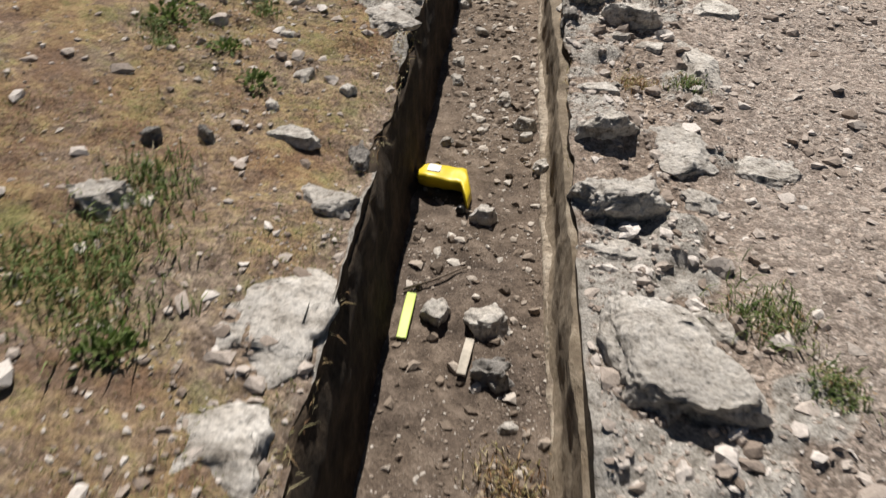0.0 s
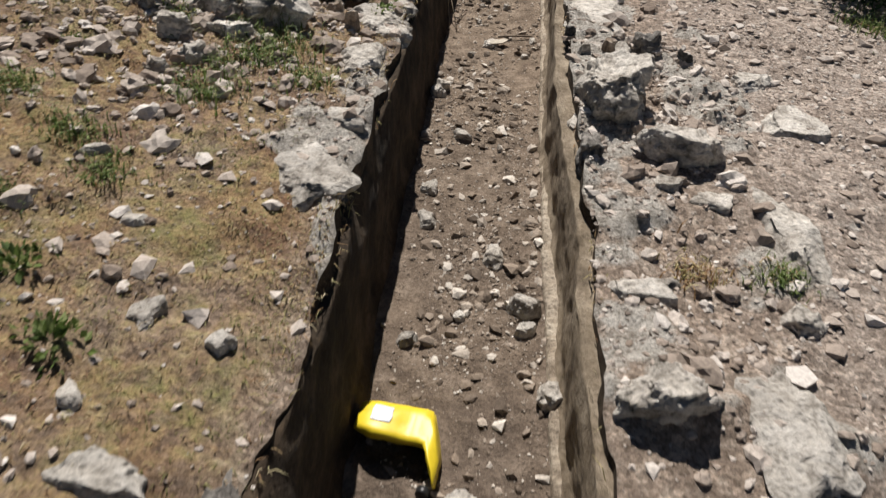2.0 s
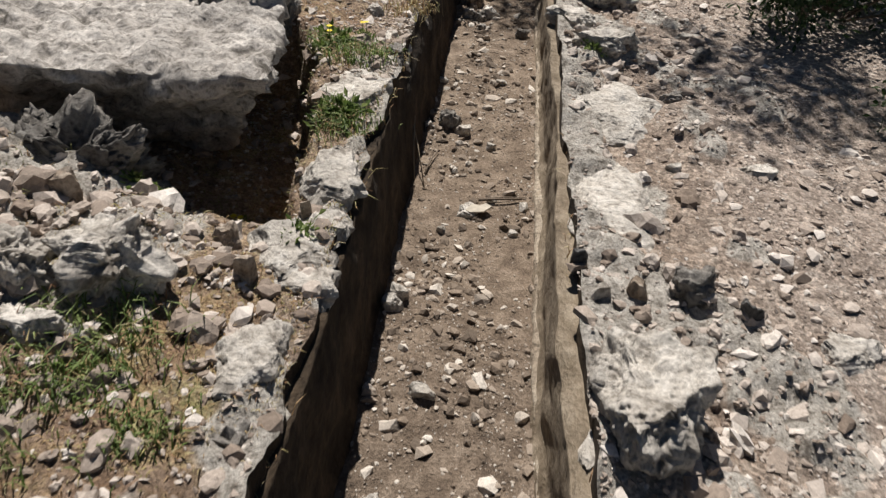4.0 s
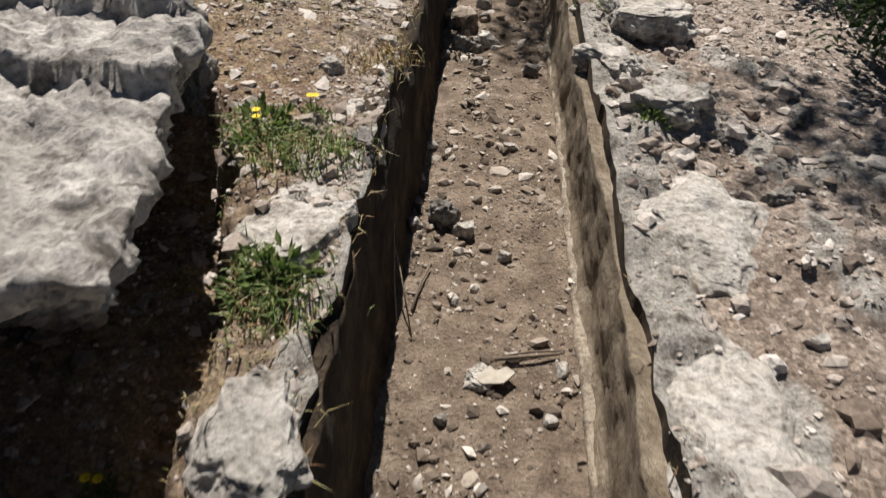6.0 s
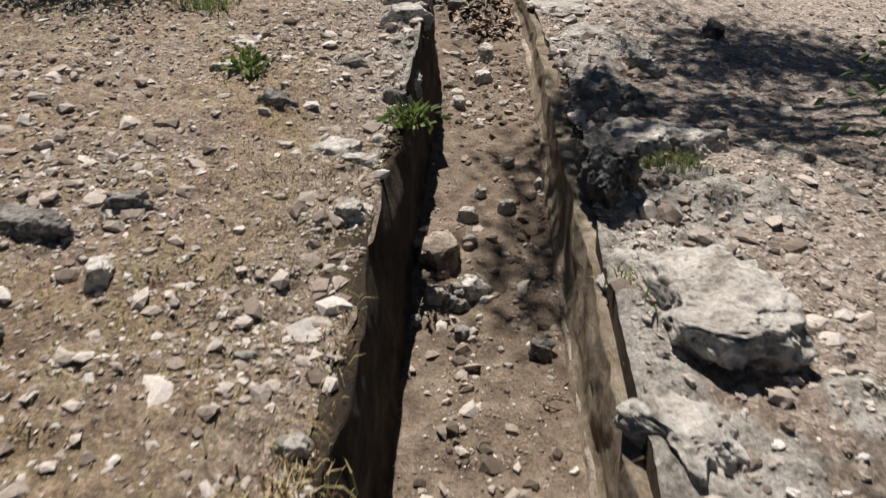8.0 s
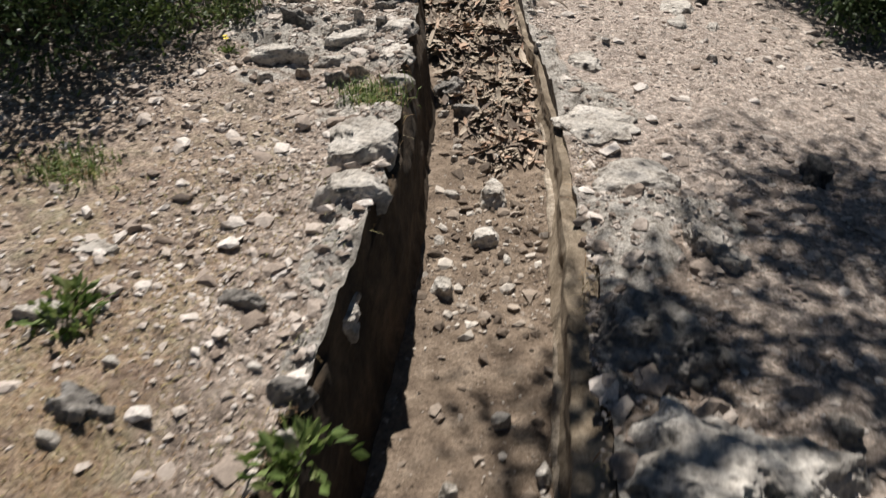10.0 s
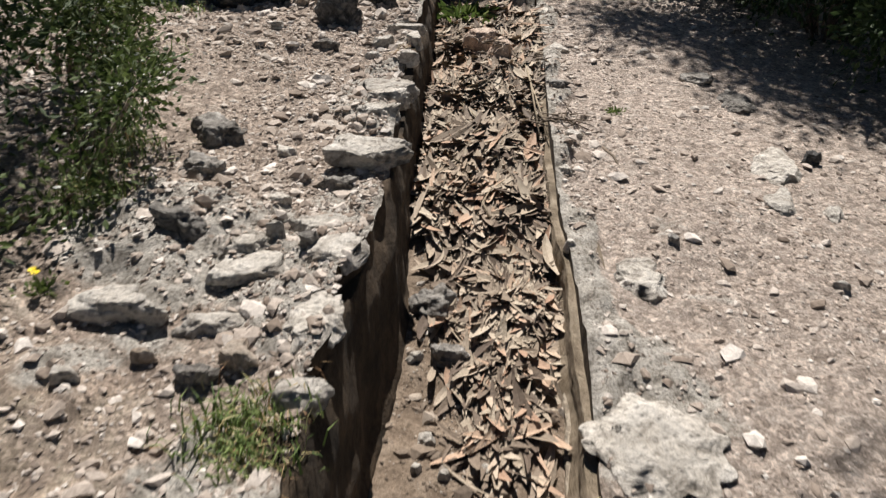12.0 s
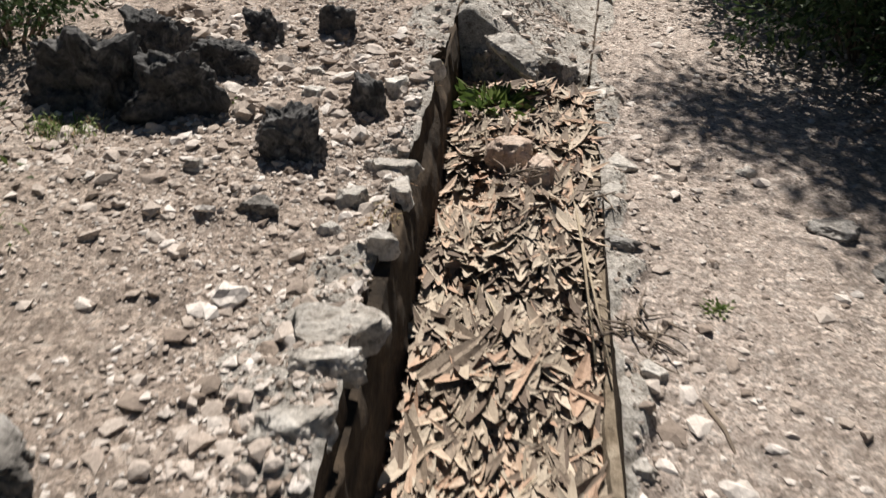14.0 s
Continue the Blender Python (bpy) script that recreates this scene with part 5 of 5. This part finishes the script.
def litter():
    rng = np.random.default_rng(23)
    shapes = [leaf_mesh(rng.uniform(0.11, 0.23), rng.choice([0.006, 0.009, 0.013, 0.018, 0.026]), rng.uniform(0.12, 0.8), rng.uniform(0.05, 0.6), k) for k in range(14)]
    heap = tagged(empty("leaf_litter", 0.05, 10.6, 0.0), "heap of dry curled tan leaves filling the channel", "leaves")
    rest_v, rest_f, total = [], [], 0
    points = [(np.array([v.co for v in s.vertices]), np.array([list(p.vertices) for p in s.polygons])) for s in shapes]
    n = 9500
    for i in range(n):
        y = 8.75 + (12.3 - 8.75) * rng.random() ** 0.95
        thick = np.interp(y, [8.75, 9.2, 9.7, 10.4, 12.3], [0.0, 0.3, 0.6, 1.0, 1.0])
        u = rng.uniform(0.05, 0.97)
        if y < 9.8:
            u = np.clip(rng.normal(0.62, 0.10 + 0.10 * (y - 8.75)), 0.12, 0.95)
        drift = float(np.clip(0.78 + 0.45 * rough(side_left(y) + u * 0.5, y, 0.22, 2, 133), 0.12, 1))
        if rng.random() > (thick + 0.08) * drift:
            continue
        x = float(side_left(y) + u * (side_right(y) - side_left(y)))
        z = float(bed(x, y)) + 0.004 + rng.random() * 0.075 * thick * drift
        turn = math.degrees(rng.normal(math.pi / 2, 0.6))
        m = pose(x, y, z, rng.normal(0, 13), rng.normal(0, 8), turn)
        k = int(rng.integers(0, len(shapes)))
        if y > 9.75 and y < 10.75 and len(heap.children) < 300 and z - float(bed(x, y)) > 0.022:
            leaf = new("leaf", shapes[k])
            leaf.parent = heap
            leaf.matrix_parent_inverse = Matrix.Translation((-0.05, -10.6, 0))
            leaf.matrix_basis = m
        else:
            v, f = points[k]
            rest_v.append(v @ np.array(m.to_3x3()).T + np.array(m.translation) - np.array((0.05, 10.6, 0)))
            rest_f.append(f + total)
            total += len(v)
    rest = child_mesh("leaves", np.concatenate(rest_v), np.concatenate(rest_f), DRY_LEAVES, heap)
    tagged(rest, kind="stuff")


litter()


# ---------------- small things ----------------
def stick(name, points, r0, r1, mat, label, category="stick"):
    bm = bmesh.new()
    radii = [r0 + (r1 - r0) * i / (len(points) - 1) for i in range(len(points))]
    limb(bm, points, radii, 6)
    return tagged(part(name, bm, mat), label, category)


stick("twig", [(-0.25, 1.79, 0.012), (-0.15, 1.84, 0.018), (-0.04, 1.93, 0.012)], 0.005, 0.003, BARK, "thin brown twig on the channel floor")
stick("reed", [(-0.235, 5.20, 0.17), (-0.19, 5.08, 0.09), (-0.15, 4.92, 0.005)], 0.003, 0.002, DRY_STEM, "bleached bent stem leaning on the channel side")
stick("reed", [(-0.215, 5.19, 0.16), (-0.205, 5.05, 0.09), (-0.19, 4.95, 0.006)], 0.003, 0.002, DRY_STEM, "bleached bent stem leaning on the channel side")
stick("twig", [(-0.155, 5.01, 0.008), (-0.14, 5.10, 0.014), (-0.115, 5.20, 0.008)], 0.004, 0.003, BARK, "short brown twig on the channel floor")
stick("twig", [(0.06, 4.845, 0.016), (0.14, 4.855, 0.020), (0.225, 4.872, 0.016)], 0.006, 0.004, BARK, "short straight brown twig on the channel floor")
stick("twig", [(0.08, 4.86, 0.012), (0.15, 4.875, 0.016), (0.24, 4.89, 0.010)], 0.004, 0.002, BARK, "short straight brown twig on the channel floor")
stick("branch", [(0.09, 11.9, 0.16), (0.12, 11.5, 0.15), (0.19, 11.0, 0.17), (0.25, 10.5, 0.14)], 0.006, 0.004, DRY_STEM, "long dry stem lying along the leaf heap")
stick("branch", [(0.16, 11.2, 0.15), (0.22, 10.85, 0.16), (0.29, 10.45, 0.15)], 0.005, 0.003, DRY_STEM, "long dry stem lying along the leaf heap")
for k in range(12):
    _r = random.Random(700 + k)
    _y, _l, _u = _r.uniform(9.0, 11.3), _r.uniform(0.16, 0.34), _r.uniform(0.15, 0.85)
    _p = []
    for i in range(4):
        _q = _y + _l * i / 3
        _a = float(side_left(_q) + (_u + 0.12 * math.sin(i + k)) * (side_right(_q) - side_left(_q)))
        _p.append((_a, _q, float(bed(_a, _q)) + float(np.interp(_q, [9.0, 10.2], [0.012, 0.07]))))
    stick("stem", _p, 0.004, 0.0022, DRY_STEM, "bleached dry stem lying among the leaf litter")
stick("twig", [(0.50, 10.41, 0.135), (0.54, 10.31, 0.145), (0.575, 10.18, 0.13)], 0.007, 0.004, BARK, "dark crooked twig on the footpath")
stick("twig", [(0.27, 10.72, 0.14), (0.35, 10.60, 0.17), (0.45, 10.56, 0.14)], 0.004, 0.002, BARK, "dark crooked twig on the footpath")


def twig_tangle(x, y, reach, count, seed):
    """Dead roots and twigs swept against the rim."""
    rng = random.Random(seed)
    z = float(land(x, y))
    ob = tagged(empty("twig_tangle", x, y, z), "tangle of dark dead twigs swept against the rim", "twigs")
    for _ in range(count):
        a, l = rng.uniform(0, 6.3), reach * rng.uniform(0.4, 1.0)
        o = Vector((rng.gauss(0, reach * 0.3), rng.gauss(0, reach * 0.4), rng.uniform(0.0, 0.03)))
        d = Vector((math.cos(a), math.sin(a), rng.uniform(-0.05, 0.15)))
        side = Vector((-d.y, d.x, 0)) * rng.uniform(-0.3, 0.3)
        bm = bmesh.new()
        limb(bm, [o, o + d * l * 0.4 + side * l * 0.5, o + d * l * 0.75 + side * l * 0.2, o + d * l], [0.004, 0.0032, 0.0025, 0.0012], 5)
        part("twig", bm, BARK, ob)


twig_tangle(0.34, 10.62, 0.14, 22, 4)
twig_tangle(0.22, 11.25, 0.10, 10, 6)
twig_tangle(-0.02, 11.2, 0.12, 14, 8)


def twig_ring(x, y):
    bm = bmesh.new()
    points = [(x + 0.032 * math.cos(a), y + 0.022 * math.sin(a), float(bed(x, y)) + 0.006 + 0.004 * math.sin(2 * a)) for a in [i * 0.45 for i in range(14)]]
    limb(bm, points, [0.0025] * 14, 5)
    tagged(part("twig_ring", bm, BARK), "thin twig curled into a ring on the floor", "twig")


twig_ring(0.265, 6.22)


def bark_piece(x, y):
    bm = bmesh.new()
    outline = [(0.0, 0.0), (0.05, -0.012), (0.085, 0.01), (0.07, 0.035), (0.045, 0.03), (0.02, 0.045), (-0.012, 0.02)]
    base = [bm.verts.new((a - 0.035, b - 0.015, 0.012 + 0.15 * a)) for a, b in outline]
    face = bm.faces.new(base)
    up = bmesh.ops.extrude_face_region(bm, geom=[face])
    bmesh.ops.translate(bm, verts=[v for v in up["geom"] if isinstance(v, bmesh.types.BMVert)], vec=(0, 0, 0.006))
    bmesh.ops.recalc_face_normals(bm, faces=bm.faces)
    ob = tagged(part("bark_piece", bm, OLD_BARK, None, "", False), "flat broken piece of pale bark", "bark")
    ob.matrix_world = pose(x, y, float(bed(x, y)), 0, 0, 12)


bark_piece(0.06, 4.79)


def strip(name, x, y, length, width, thick, turn, mat, label):
    """A slightly bowed flat strip with rounded edges."""
    bm = bmesh.new()
    rows = []
    for i in range(9):
        u = i / 8 - 0.5
        w = width / 2 * (1 - 0.1 * abs(u))
        lift = 0.006 * math.cos(u * 3) + 0.004
        rows.append([bm.verts.new((a * w, u * length, lift + b * thick)) for a, b in ((-1, 0.15), (-0.85, 0), (0.85, 0), (1, 0.15), (1, 0.85), (0.8, 1), (-0.8, 1), (-1, 0.85))])
    for a, b in zip(rows, rows[1:]):
        for k in range(8):
            bm.faces.new((a[k], a[(k + 1) % 8], b[(k + 1) % 8], b[k]))
    bm.faces.new(rows[0][::-1])
    bm.faces.new(rows[-1])
    bmesh.ops.recalc_face_normals(bm, faces=bm.faces)
    ob = tagged(part(name, bm, mat, None, "", False), label, "strip")
    ob.matrix_world = pose(x, y, float(bed(x, y)) + 0.002, 0, 4, turn)
    return ob


strip("plastic_strip", -0.225, 1.675, 0.21, 0.034, 0.008, -3, LIME, "flat yellow-green plastic strip on the channel floor")
strip("wood_slat", -0.02, 1.51, 0.15, 0.03, 0.010, -8, OLD_BARK, "short bleached wooden slat among stones")


def jerrycan():
    """A crushed yellow can that lies on its side, its shoulder bent towards the camera's side."""
    ob = tagged(empty("jerrycan", -0.155, 2.42, float(bed(-0.155, 2.42))), "crushed yellow plastic can with a torn white label", "can")

    def crush(qx, qy, qz):
        """From a box of -1 to 1 to the bent and crumpled can."""
        q = Vector((qx, qy, qz))
        soft = Vector([c * (1 - 0.12 * (max(0, abs(q[(i + 1) % 3]) - 0.7) / 0.3) ** 2 - 0.12 * (max(0, abs(q[(i + 2) % 3]) - 0.7) / 0.3) ** 2) for i, c in enumerate(q)])
        x, y, z = soft.x * 0.130, soft.y * 0.056, soft.z * 0.045
        z -= math.exp(-((x - 0.01) / 0.035) ** 2) * 0.010 * max(0, soft.z)
        y -= z * 0.55
        bend = max(0, x - 0.055)
        crease = math.exp(-((x - 0.06) / 0.012) ** 2) * 0.008
        y -= bend * 1.55
        x -= bend * 0.40
        z -= crease * max(0, soft.z) + bend * 0.2
        wob = noise.noise(Vector((x, y, z)) * 28)
        return Vector((x + 0.003 * wob, y + 0.004 * noise.noise(Vector((x, y, z)) * 21 + Vector((5, 0, 0))), z + 0.055 + 0.003 * wob))

    bm = bmesh.new()
    bmesh.ops.create_cube(bm, size=2.0)
    bmesh.ops.subdivide_edges(bm, edges=bm.edges[:], cuts=11, use_grid_fill=True)
    for v in bm.verts:
        v.co = crush(*v.co)
    body = part("body", bm, YELLOW, ob, "crumpled yellow plastic body")
    bm = bmesh.new()
    rows = [[bm.verts.new(crush(-0.80 + i * 0.075 + 0.02 * (j % 2), -0.15 + j * 0.3, 1.0) + Vector((0, 0, 0.0025))) for j in range(4)] for i in range(7)]
    for a, b in zip(rows, rows[1:]):
        for j in range(3):
            bm.faces.new((a[j], b[j], b[j + 1], a[j + 1]))
    bmesh.ops.recalc_face_normals(bm, faces=bm.faces)
    part("label", bm, PAPER_LABEL, body, "torn white paper label")
    bm = bmesh.new()
    bmesh.ops.create_cone(bm, segments=20, radius1=0.019, radius2=0.017, depth=0.022, cap_ends=True)
    bmesh.ops.bevel(bm, geom=bm.edges[:], offset=0.002, segments=1, affect="EDGES")
    cap = part("cap", bm, BLACK_CAP, ob, "black screw cap")
    cap.matrix_basis = pose(0.075, -0.165, 0.028, 80, 0, -10)
    return ob


can = jerrycan()
can.matrix_world = pose(-0.135, 2.425, float(bed(-0.135, 2.425)), 0, 0, -8)


def end_slab():
    """The tilted slab and the heap of stones that close the channel."""
    slab = rock("bed", "slab", -0.15, 12.16, 0.34, 0.15, 0.04, z=0.26)
    slab.matrix_world = pose(-0.15, 12.20, 0.345, 20, 14, -34)
    rock("bed", "grey", -0.33, 12.36, 0.12, 0.10, 0.18, z=0.12)
    rock("bed", "grey", -0.05, 12.44, 0.34, 0.10, 0.12, z=0.12)
    rock("bed", "block", 0.06, 12.42, 0.08, 0.07, 0.06, z=0.17)


end_slab()
